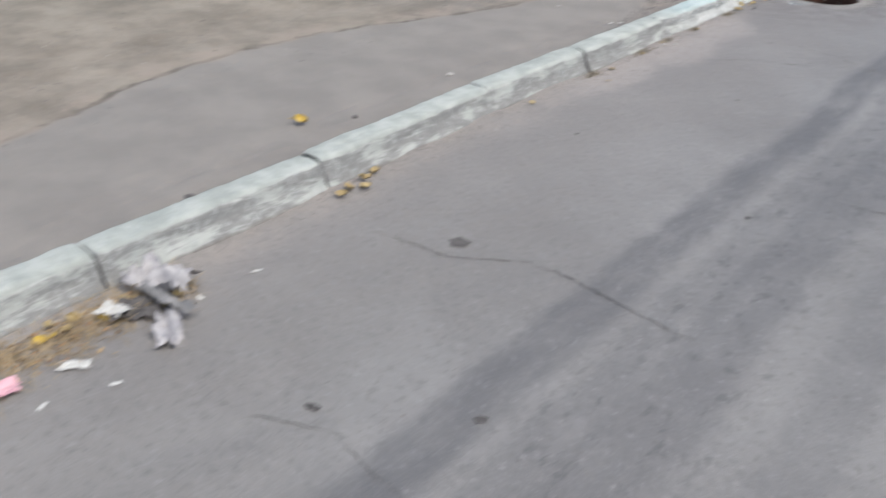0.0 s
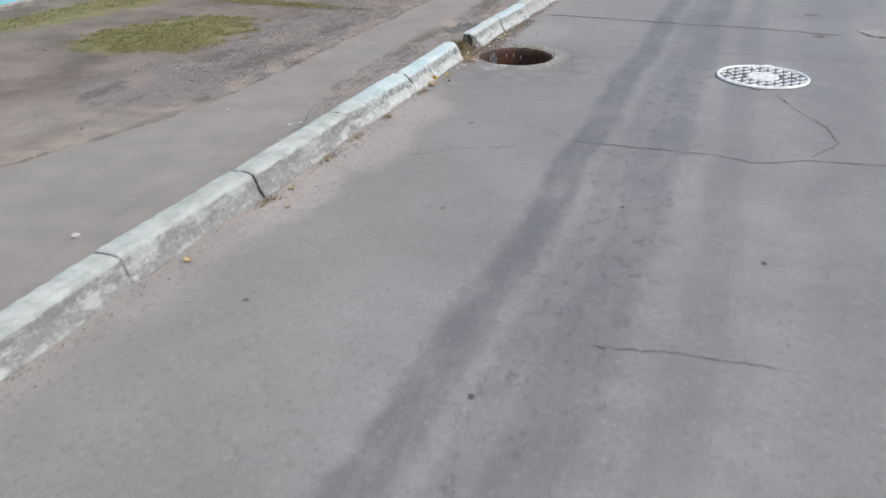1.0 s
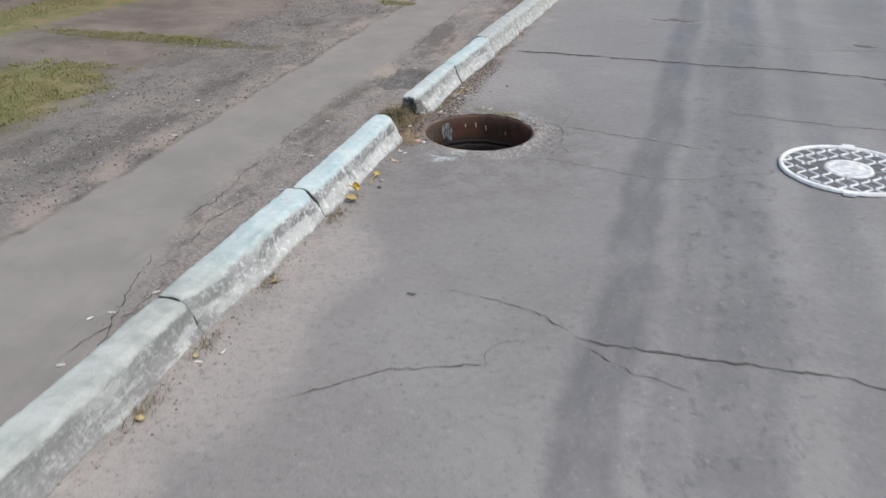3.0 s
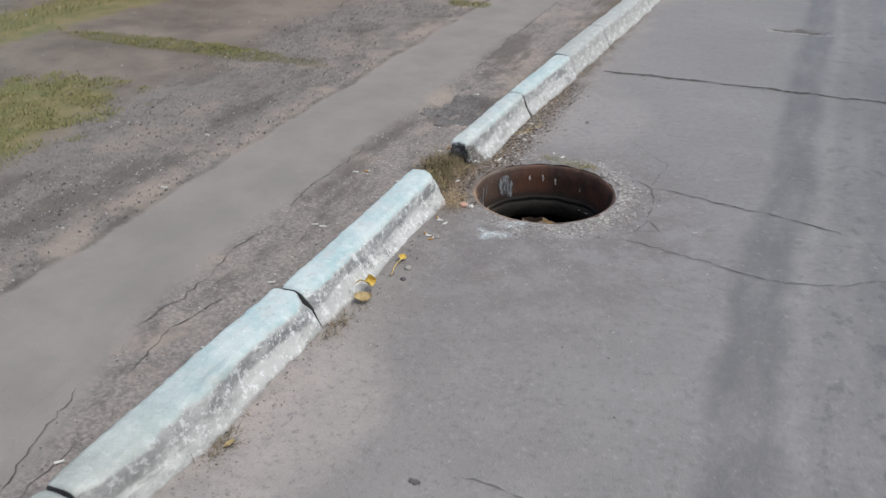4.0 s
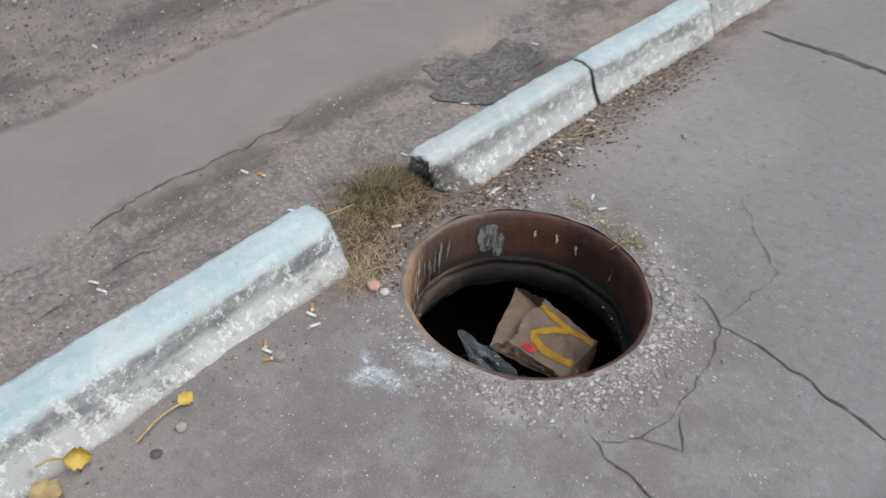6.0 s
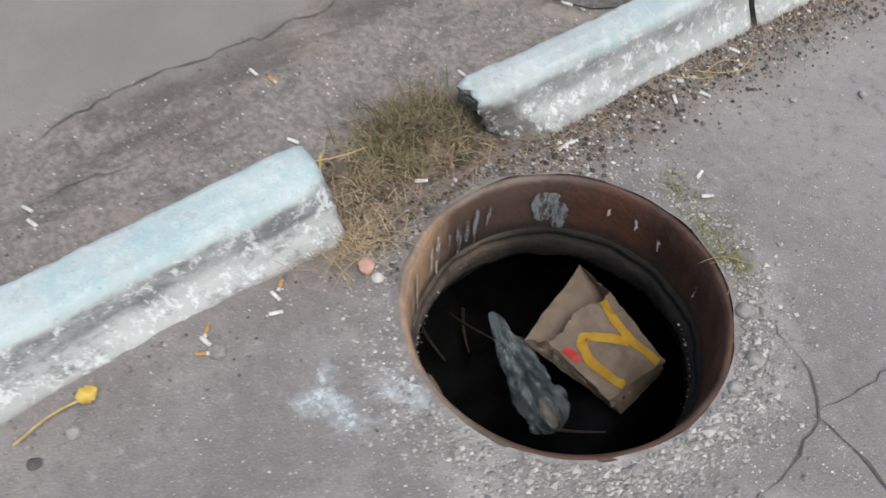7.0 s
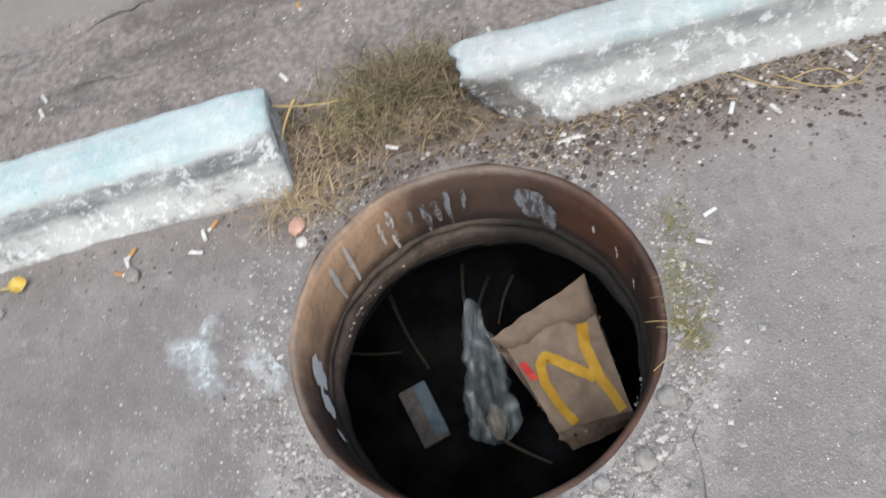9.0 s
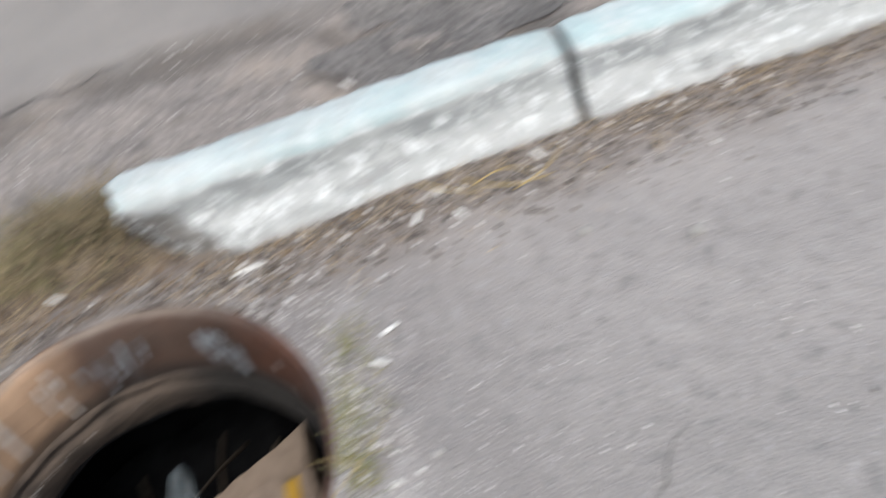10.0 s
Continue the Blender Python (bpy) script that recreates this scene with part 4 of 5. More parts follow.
BUTTS = [(-0.295, -0.761, 15, 1), (-0.276, -0.775, 60, 0), (-0.311, -0.751, -40, 0), (-0.311, -0.616, 10, 1), (-0.326, -0.598, -45, 0), (-0.28, -0.633, 70, 1), (-0.301, 0.073, 80, 1),
         (-0.301, 0.047, 95, 1), (-0.09, 0.232, 110, 1), (-0.041, 0.205, 60, 1), (-0.246, 0.403, 20, 1), (-0.27, 0.336, 150, 1), (-0.587, -0.42, 30, 1), (-0.671, -0.914, 20, 1),
         (-0.764, -0.369, 10, 0), (-0.384, -0.25, 60, 1), (-0.564, -0.02, 10, 1), (-0.535, 0.022, 40, 0), (-0.709, -0.91, 25, 1), (-0.81, -0.39, 10, 1), (-1.68, -0.28, 0, 1),
         (-1.47, -0.86, 20, 1), (-0.62, -1.35, 30, 1), (-0.6, -1.75, 0, 1), (-0.63, -2.31, 50, 1), (-0.69, -2.48, 20, 1), (-0.74, -2.53, 70, 1), (-0.66, -2.78, 30, 1), (-0.25, -2.52, 80, 1),
         (-0.29, -2.6, 10, 1), (-0.31, 0.56, 20, 1), (-0.62, 0.32, 30, 1), (-0.7, 0.8, 10, 1)]
for x, y, turn, w in BUTTS:
    w = bool(w)
    place = pose(x, y, surface(x, y) + 0.004, 0, 0, turn)
    if first[w]:
        PROTO[w].matrix_basis, first[w] = place, False
    else:
        copy_thing(PROTO[w], place)


# ---- fallen leaves ----
def leaf_mesh(size, curl, seed, mat=LEAF):
    G = np.zeros((9, 7, 3))
    for i in range(9):
        t = i / 8
        w = size * 0.42 * math.sin(math.pi * min(1, t * 0.93 + 0.07)) ** 0.7 * (1 + 0.15 * math.sin(t * 22))
        for j in range(7):
            s = j / 3 - 1
            G[i, j] = (size * (t - 0.5), w * s, curl * size * (s * s * 0.6 + (t - 0.5) ** 2) + 0.06 * size * noise.noise(Vector((t * 4, s * 2, seed))))
    return grid_mesh("blade", G, mat)


def leaf(x, y, z, size, curl, turn, stalk, lab="yellow fallen leaf on the road", seed=0):
    e = thing("fallen_leaf", lab, "leaf", at=(x, y, z), turn=turn)
    part("blade", leaf_mesh(size, curl, seed, WITHERED if seed > 9 or seed == 3 else LEAF), e)
    if stalk:
        G = np.zeros((9, 5, 3))
        for i in range(9):
            for j in range(5):
                w = j * 1.2566
                G[i, j] = (-size * 0.45 - stalk * i / 8, 0.0026 * math.cos(w) + 0.005 * math.sin(i * 0.5), 0.003 + 0.0026 * math.sin(w))
        part("leaf_stalk", grid_mesh("leaf_stalk", G, STALK, True, True), e, "thin yellow stalk")
    return e


leaf(-0.308, -0.965, 0.014, 0.036, 0.3, (15, 0, 96), 0.115, "yellow fallen leaf with a long stalk beside the kerb", 1)
leaf(-0.328, -1.2, 0.04, 0.05, 0.5, (60, 25, 80), 0.05, "curled yellow leaf leaning on the kerb", 2)
leaf(-0.31, -1.27, 0.012, 0.06, 0.35, (10, 5, 40), 0.0, "curled brown-yellow leaf beside the kerb", 3)
leaf(-0.87, -5.36, PZ + 0.02, 0.065, 0.5, (15, 10, 30), 0.03, "bright yellow leaf on the pavement", 4)
for k, (x, y) in enumerate(((-0.31, -2.58), (-0.3, -2.9), (-0.29, -3.33), (-0.33, -3.5), (-0.19, -3.55), (-0.3, -2.05), (-0.25, -5.6), (-0.3, -5.5), (-0.3, -4.2))):
    leaf(x, y, surface(x, y) + 0.006, 0.022 + 0.006 * (k % 3), 0.25, (12 * k % 40, 9, 50 * k), 0.0, "small withered yellow leaf beside the kerb", 10 + k)


g = np.random.default_rng(17)
for k in range(16):
    x, y = float(-0.27 + abs(g.normal(0, 0.07))), float(g.uniform(-7.45, -6.62))
    leaf(x, y, surface(x, y) + 0.014, float(g.uniform(0.025, 0.05)), 0.4, (float(g.uniform(-25, 25)), float(g.uniform(-25, 25)), float(g.uniform(0, 360))), 0.0, "dry curled leaf in the litter by the kerb", 3 if k % 3 else 1)
for k, (x, y) in enumerate(((-0.27, -5.66), (-0.23, -5.6), (-0.29, -5.55), (-0.25, -5.72), (-0.31, -5.45))):
    leaf(x, y, surface(x, y) + 0.012, 0.05, 0.4, (18 * k % 50 - 15, 10, 70 * k), 0.0, "pale dry leaf at a kerb joint", 20 + k)


# ---- loose grit, gravel and grass ----
def grains(name, label, X, Y, S, mat, height, sink=0.3):
    n = len(X)
    base = np.array([(1, 0, 0), (0, 1, 0), (-1, 0, 0), (0, -1, 0), (0, 0, 1), (0, 0, -1)], float)
    tri = np.array([(0, 1, 4), (1, 2, 4), (2, 3, 4), (3, 0, 4), (1, 0, 5), (2, 1, 5), (3, 2, 5), (0, 3, 5)])
    g = np.random.default_rng(n)
    V = base[None] * g.uniform(0.55, 1.1, (n, 6, 1)) * (S[:, None, None] * np.array([1, 0.85, 0.6]))
    a = g.uniform(0, 6.28, n)
    c, s = np.cos(a)[:, None], np.sin(a)[:, None]
    V = np.stack([V[..., 0] * c - V[..., 1] * s, V[..., 0] * s + V[..., 1] * c, V[..., 2]], -1)
    V += np.stack([X, Y, height(X, Y) + S * sink], -1)[:, None]
    F = (tri[None] + 6 * np.arange(n)[:, None, None]).reshape(-1, 3)
    return solid(name, label, "gravel", mesh_of(name, V.reshape(-1, 3), F, mat), kind="stuff")


def sizes(n, lo, hi):
    return lo + (hi - lo) * rng.power(0.35, n) * rng.uniform(0.3, 1, n)


def outside(X, Y, r0=HR + 0.012):
    return np.hypot(X - HX, Y - HY) > r0


n = 6500
a, r = rng.uniform(0, 6.28, n), HR + 0.02 + np.abs(rng.normal(0, 0.34, n))
X, Y = HX + r * np.cos(a), HY + r * np.sin(a)
k = (X > -0.34) & (waves(X, Y, 11, 91) + 0.5 * waves(X, Y, 30, 92) > 0.0)
grains("rim_chips", "small whitish stone chips strewn round the shaft", X[k], Y[k], sizes(k.sum(), 0.0012, 0.0045), WHITECHIP, road_height)
# a collar of broken pale gravel round the shaft, thickest away from the kerb
n = 4000
a, r = rng.normal(-0.15, 1.35, n), HR + 0.016 + np.abs(rng.normal(0, 0.06, n))
X, Y = HX + r * np.cos(a), HY + r * np.sin(a)
k = X > -0.35
grains("rim_gravel", "pale broken gravel round the open shaft", X[k], Y[k], sizes(k.sum(), 0.0018, 0.0095), PALEPEB, road_height)
n = 11000
X, Y = rng.uniform(-0.34, 1.3, n), rng.uniform(-2.0, 1.2, n)
k = outside(X, Y) & (rng.random(n) < np.exp(-np.maximum(0, X) * 1.1)) & (waves(X, Y, 7, 93) + 0.6 * waves(X, Y, 24, 94) > 0.1)
grains("road_grit", "fine loose grit scattered over the asphalt", X[k], Y[k], sizes(k.sum(), 0.001, 0.0038), PALEPEB, road_height)
n = 5200
X, Y = -0.345 + np.abs(rng.normal(0, 0.07, n)), rng.uniform(-8, 3.2, n)
k = outside(X, Y)
grains("gutter_grit", "dirt and grit gathered along the kerb", X[k], Y[k], sizes(k.sum(), 0.0015, 0.008), PEBBLE, road_height)
n = 5200
X, Y = -0.345 + np.abs(rng.normal(0, 0.07, n)), rng.uniform(-0.42, 1.3, n)
k = outside(X, Y)
grains("gutter_rubble", "dark soil crumbs and rubble at the kerb foot", X[k], Y[k], sizes(k.sum(), 0.002, 0.011), DARKPEB, road_height)
n = 9000
X, Y = rng.uniform(-1.0, -0.5, n), rng.uniform(-3.2, 2.2, n)
k = (X > -0.93 + 0.4 * np.clip((-1.4 - Y) / 1.9, 0, 1)) & (waves(X, Y, 9, 51) > -0.6)
grains("pavement_grit", "coarse grit behind the kerb", X[k], Y[k], sizes(k.sum(), 0.0012, 0.0075), PEBBLE, verge_height)
n = 12000
X, Y = rng.uniform(-2.5, -1.42, n), rng.uniform(-1.9, 3.0, n)
k = waves(X, Y, 4, 53) > -0.35
grains("verge_gravel", "coarse gravel beyond the path", X[k], Y[k], sizes(k.sum(), 0.003, 0.013), PEBBLE, verge_height)
n = 4000
X, Y = rng.uniform(-4.4, -1.5, n), rng.uniform(-6.5, 4, n)
grains("soil_crumbs", "crumbs of soil and stones on bare ground", X, Y, sizes(n, 0.003, 0.013), PEBBLE, verge_height)
n = 1500
X, Y = rng.uniform(0.0, 2.6, n), rng.uniform(-7.5, 2.5, n)
k = outside(X, Y)
grains("road_crumbs", "scattered dark crumbs of asphalt", X[k], Y[k], sizes(k.sum(), 0.002, 0.007), PEBBLE, road_height)


def blades(name, label, X, Y, L, mat, height, lie=0.6, width=0.0016):
    n = len(X)
    g = np.random.default_rng(n + 1)
    a, lean = g.uniform(0, 6.28, n), np.clip(g.normal(lie, 0.3, n), 0.05, 1.5)
    d = np.stack([np.cos(a), np.sin(a)], -1)
    z0 = height(X, Y)
    V = np.zeros((n, 6, 3))
    w = width * g.uniform(0.6, 1.4, n)
    for i, (t, bow) in enumerate(((0, 0), (0.55, 0.4), (1.0, 1.0))):
        q = lean * (0.6 + 0.5 * bow)
        out, up = L * t * np.sin(q), L * t * np.cos(np.minimum(q, 1.5))
        for s in (0, 1):
            side = (s - 0.5) * 2 * w * (1 - 0.75 * t)
            V[:, 2 * i + s, 0] = X + d[:, 0] * out - d[:, 1] * side
            V[:, 2 * i + s, 1] = Y + d[:, 1] * out + d[:, 0] * side
            V[:, 2 * i + s, 2] = z0 + up - 0.002
    F = (np.array([(0, 1, 3, 2), (2, 3, 5, 4)])[None] + 6 * np.arange(n)[:, None, None]).reshape(-1, 4)
    return solid(name, label, "grass", mesh_of(name, V.reshape(-1, 3), F, mat), kind="stuff")


n = 1500
X, Y = -0.335 + np.abs(rng.normal(0, 0.045, n)), rng.uniform(-0.1, 1.1, n)
k = outside(X, Y) & (waves(X, Y, 8, 66) > -0.4)
grains("gutter_litter", "brown leaf crumbs and bits of bark at the kerb foot", X[k], Y[k], sizes(k.sum(), 0.0015, 0.008), BARK, road_height, 0.4)
n = 420
X, Y = -0.33 + np.abs(rng.normal(0, 0.07, n)), rng.uniform(-0.05, 1.0, n)
k = outside(X, Y)
grains("gutter_chips", "whitish stone and paint chips at the kerb foot", X[k], Y[k], sizes(k.sum(), 0.002, 0.009), WHITECHIP, road_height, 0.4)
n = 900
X, Y = rng.normal(-0.62, 0.16, n), rng.uniform(-1.6, 0.5, n)
k = (X < -0.54) & (X > -0.95)
grains("pavement_chips", "whitish chips strewn over the gritty pavement", X[k], Y[k], sizes(k.sum(), 0.0015, 0.006), WHITECHIP, verge_height)
a, r = rng.normal(-0.3, 0.9, 900), HR + 0.02 + np.abs(rng.normal(0, 0.05, 900))
X, Y = HX + r * np.cos(a), HY + r * np.sin(a)
grains("rim_rubble", "larger pale lumps of broken concrete at the rim", X, Y, sizes(900, 0.003, 0.014), PALEPEB, road_height)
a = np.r_[rng.normal(radians(50), 0.35, 110), rng.normal(radians(225), 0.4, 150)]
r = rng.normal(0.273, 0.005, len(a))
grains("seat_crumbs", "pale mortar crumbs on the seat below the collar", HX + r * np.cos(a), HY + r * np.sin(a), sizes(len(a), 0.001, 0.006), PEBBLE, lambda X, Y: np.full_like(X, -0.186))


def gap_height(X, Y):
    return np.where(X > -0.44, np.maximum(verge_height(X, Y), road_height(X, Y)), verge_height(X, Y))


n = 1500
X, Y = rng.normal(-0.475, 0.042, n), rng.normal(-0.2, 0.065, n)
k = (X < -0.36) & (Y > -0.4) & (Y < -0.06) & (waves(X, Y, 26, 81) > -0.15)
blades("gap_grass", "dry straw-coloured grass in the gap of the kerb", X[k], Y[k], rng.uniform(0.02, 0.075, k.sum()), DRYGRASS, gap_height, 0.95, 0.0013)
n = 240
X, Y = rng.normal(-0.335, 0.025, n), rng.normal(-0.43, 0.04, n)
k = outside(X, Y, HR + 0.02)
blades("straw_tangle", "tangle of dry straw beside the shaft", X[k], Y[k], rng.uniform(0.03, 0.1, k.sum()), STRAW, road_height, 1.45, 0.0009)
cl = [(-0.095, 0.173, 0.025), (0.03, 0.134, 0.03), (0.08, 0.125, 0.03), (0.1, 0.129, 0.02), (0.0, 0.15, 0.03)]
X = np.concatenate([rng.normal(c[0], c[2], 90) for c in cl])
Y = np.concatenate([rng.normal(c[1], c[2] * 0.7, 90) for c in cl])
k = outside(X, Y)
blades("rim_weeds", "sparse green weeds at the edge of the shaft", X[k], Y[k], rng.uniform(0.01, 0.035, k.sum()), GREEN, road_height, 1.1, 0.0009)
n = 2600
X, Y = -0.335 + np.abs(rng.normal(0, 0.04, n)), rng.uniform(0.25, 3.0, n)
k = waves(X, Y, 7, 61) > 0.2
blades("kerb_foot_weeds", "thin dry weeds along the kerb foot", X[k], Y[k], rng.uniform(0.01, 0.045, k.sum()), DRYGRASS, road_height, 1.2, 0.0012)
n = 700
X, Y = rng.normal(-0.32, 0.015, n), rng.choice([-2.05, -2.5, -2.85, -1.45, -3.5], n) + rng.normal(0, 0.05, n)
blades("gutter_weeds", "little dry tufts in the gutter", X, Y, rng.uniform(0.01, 0.04, n), DRYGRASS, road_height, 1.1, 0.0012)
n = 260
X, Y = rng.normal(-0.47, 0.04, n), rng.normal(-0.29, 0.06, n)
k = X < -0.36
blades("gap_green", "few green blades among dry grass in the gap", X[k], Y[k], rng.uniform(0.02, 0.06, k.sum()), GREEN, gap_height, 0.9, 0.001)
n = 420
X, Y = rng.normal(-0.43, 0.05, n), rng.uniform(-0.43, -0.1, n)
k = X < -0.345
blades("gap_straw", "pale dry straw lying in the gap", X[k], Y[k], rng.uniform(0.03, 0.08, k.sum()), STRAW, gap_height, 1.3, 0.0009)
n = 3000
X, Y = rng.uniform(-0.52, -0.29, n), rng.uniform(-0.44, 0.12, n)
k = outside(X, Y) & (X < -0.325)
grains("gap_clods", "dark soil clods and grit in the gap", X[k], Y[k], sizes(k.sum(), 0.002, 0.009), BARK, gap_height)
n = 500
X, Y = -0.34 + np.abs(rng.normal(0, 0.05, n)), rng.uniform(-0.05, 1.2, n)
k = outside(X, Y)
blades("gutter_straw", "bits of dry straw at the kerb foot", X[k], Y[k], rng.uniform(0.012, 0.05, k.sum()), STRAW, road_height, 1.45, 0.0009)
stick("straw", "long dry straw stem across the gap", (-0.497, -0.45, 0.085), (-0.465, -0.32, 0.08), 0.002, STALK, 0.01)
stick("straw", "short pale straw stem in the gap", (-0.505, -0.402, 0.07), (-0.431, -0.443, 0.045), 0.0035, STALK, 0.004)
stick("dead_stalk", "thin dry stalk hanging over the shaft", (0.12, 0.14, 0.012), (0.065, 0.075, -0.004), 0.0009, STALK, 0.012)
for a, b, w in (((-0.31, 0.43, 0.012), (-0.25, 0.56, 0.014), 0.03), ((-0.29, 0.44, 0.012), (-0.24, 0.55, 0.012), -0.025), ((-0.25, 0.5, 0.012), (-0.3, 0.6, 0.02), 0.015), ((-0.33, 0.36, 0.02), (-0.27, 0.45, 0.012), 0.01)):
    stick("dead_stalk", "curled dry stem among litter at the kerb", a, b, 0.0016, STALK, w, "dry stems at the kerb")
stick("dead_stalk", "thin dry stalk beside the shaft", (0.15, 0.06, 0.012), (0.05, 0.19, 0.012), 0.0008, STALK, 0.01)


def turf(name, label, cx, cy, ax, ay, n, lo, hi, mat, seed, tilt=0.0):
    g = np.random.default_rng(seed)
    u, v = g.uniform(-1.2, 1.2, n), g.uniform(-1.2, 1.2, n)
    X, Y = cx + u * ax + v * tilt, cy + v * ay
    d = np.hypot(u, v) + 0.3 * waves(X, Y, 5, seed + 1) + 0.25 * waves(X, Y, 18, seed + 2)
    k = d + g.uniform(-0.1, 0.3, n) < 1
    blades(name, label, X[k], Y[k], g.uniform(lo, hi, k.sum()) * 0.4, mat, verge_height, 1.05, 0.0024)


turf("turf_patch", "patch of short olive and yellowing grass", -2.95, -0.62, 0.6, 0.74, 70000, 0.02, 0.06, GREEN, 81, 0.1)
turf("turf_patch", "thin strip of worn grass in bare soil", -2.9, 0.95, 0.9, 0.11, 10000, 0.02, 0.05, GREEN, 83)
turf("turf_patch", "small tuft of bright grass", -2.55, 1.02, 0.2, 0.09, 1600, 0.03, 0.07, GREEN, 85)
turf("turf_patch", "small tuft of bright grass beside the path", -1.5, 2.72, 0.16, 0.1, 1300, 0.03, 0.08, GREEN, 87)
turf("turf_patch", "thin brown strip of dead grass", -2.1, 3.4, 1.0, 0.1, 2600, 0.02, 0.05, DRYGRASS, 89)
turf("turf_patch", "grass strip along the foot of the wall", -4.3, 1.6, 0.3, 3.6, 30000, 0.03, 0.09, GREEN, 91, 0.5)


# ---- stones and blots on the ground ----
STONE = plain("grey_stone", (0.2, 0.19, 0.18), (0.34, 0.33, 0.31), 60, 0.9)
REDSTONE = plain("brick_crumb", (0.42, 0.24, 0.18), (0.55, 0.36, 0.29), 60, 0.9)
PALESTONE = plain("white_stone", (0.42, 0.4, 0.385), (0.58, 0.56, 0.53), 60, 0.9)
for k, (x, y, r, mt, lab) in enumerate([(-0.244, -0.442, 0.011, PALESTONE, "small whitish pebble"), (-0.276, -0.446, 0.017, REDSTONE, "crumb of red brick"), (-0.266, -0.754, 0.016, STONE, "grey pebble"),
                                        (-0.265, -1.01, 0.012, STONE, "grey pebble"), (-0.25, -1.08, 0.011, TAR, "dark pebble"), (0.19, 0.07, 0.017, STONE, "grey stone chip at the rim"),
                                        (0.27, 0.007, 0.016, STONE, "grey stone chip at the rim"), (-0.055, 0.703, 0.011, STONE, "dark flat pebble"), (-0.306, 0.385, 0.009, PALESTONE, "whitish stone chip"),
                                        (0.29, -0.06, 0.013, STONE, "grey stone chip at the rim"), (-0.13, 0.56, 0.008, STONE, "dark pebble"), (0.3, -0.3, 0.012, STONE, "grey stone chip at the rim"),
                                        (0.22, 0.13, 0.0045, PALESTONE, "whitish stone chip"), (-0.85, -4.22, 0.02, PALESTONE, "whitish pebble on the pavement"), (-1.245, -2.4, 0.012, PALESTONE, "whitish pebble on the pavement"),
                                        (-0.76, -5.1, 0.014, TAR, "dark pebble on the pavement"), (-0.62, -6.2, 0.02, TAR, "dark pebble on the pavement"), (-0.56, -6.05, 0.016, TAR, "dark pebble on the pavement")]):
    me = blob(r, 0.6, 0.3, k * 1.3)
    me.materials.append(mt)
    ob = solid("pebble", lab + " lying loose" if len(lab.split()) < 4 else lab, "stone", me, "loose stones")
    ob.location = (x, y, surface(x, y) + r * 0.35)


def blot(x, y, a, b, mat, name, label, seed, parent, lift=0.0035):
    g = np.random.default_rng(seed)
    w = np.linspace(0, 2 * math.pi, 26, endpoint=False)
    f = 1 + 0.22 * np.sin(2 * w + g.uniform(0, 6)) + 0.15 * np.sin(5 * w + g.uniform(0, 6)) + g.normal(0, 0.07, 26)
    rings = []
    for t in (0.02, 0.5, 1.0):
        PX, PY = x + a * f * t * np.cos(w), y + b * f * t * np.sin(w)
        h = road_height(PX, PY) if x > -0.36 else verge_height(PX, PY)
        rings.append(np.stack([PX, PY, h + lift], -1))
    part(name, grid_mesh(name, np.stack(rings), mat, True, True), parent, label)


for k, (x, y, a, b) in enumerate([(0.34, -5.69, 0.045, 0.03), (1.01, -6.47, 0.018, 0.016), (0.62, -6.74, 0.022, 0.016), (0.21, -1.98, 0.014, 0.01), (1.3, -3.0, 0.012, 0.01), (1.1, -4.7, 0.014, 0.012),
                                  (0.1, -4.4, 0.012, 0.009), (1.95, -3.4, 0.014, 0.011), (0.5, -3.3, 0.012, 0.009)]):
    blot(x, y, a, b, TAR, "dark_blot", "dark oily blot", 100 + k, road)
PATCHMAT = plain("broken_dark_asphalt", (0.085, 0.08, 0.078), (0.2, 0.187, 0.18), 70, 0.95, 0, 0.006)
blot(-0.7, 0.56, 0.13, 0.24, PATCHMAT, "broken_patch", "dark broken hollow in the pavement", 140, verge_ob)
blot(-0.82, 0.45, 0.05, 0.07, PATCHMAT, "broken_patch", "dark broken hollow in the pavement", 141, verge_ob)
blot(0.8, 2.96, 0.14, 0.04, PATCHMAT, "pothole_floor", "dark crumbled floor of a pothole", 142, road)
blot(2.86, 1.76, 0.2, 0.07, CRACK, "pothole_floor", "dark crumbled floor of a pothole", 143, road)
blot(2.3, 1.45, 0.07, 0.035, PATCHMAT, "pothole_floor", "dark crumbled floor of a pothole", 144, road)
blot(2.25, 2.5, 0.08, 0.04, PATCHMAT, "pothole_floor", "dark crumbled floor of a pothole", 145, road)
n = 260
X = np.r_[rng.normal(0.82, 0.1, n), rng.normal(2.9, 0.16, n)]
Y = np.r_[rng.normal(2.9, 0.025, n), rng.normal(1.62, 0.06, n)]
grains("pothole_gravel", "pale crumbs along the edges of potholes", X, Y, sizes(2 * n, 0.003, 0.012), WHITECHIP, road_height)
SPLASH = Nodes("thin_paint_splash", 0.8)
f = SPLASH.math("MULTIPLY", SPLASH.step(SPLASH.noise(13, 5, 0.6), 0.42, 0.72, 0, 0.9), SPLASH.step(SPLASH.noise(70, 5, 0.7), 0.35, 0.6, 0.25, 0.9))
SPLASH.done(SPLASH.mix(SPLASH.noise(20), (0.5, 0.56, 0.58), (0.68, 0.73, 0.74)))
SPLASH.put(SPLASH.b.inputs["Alpha"], f)
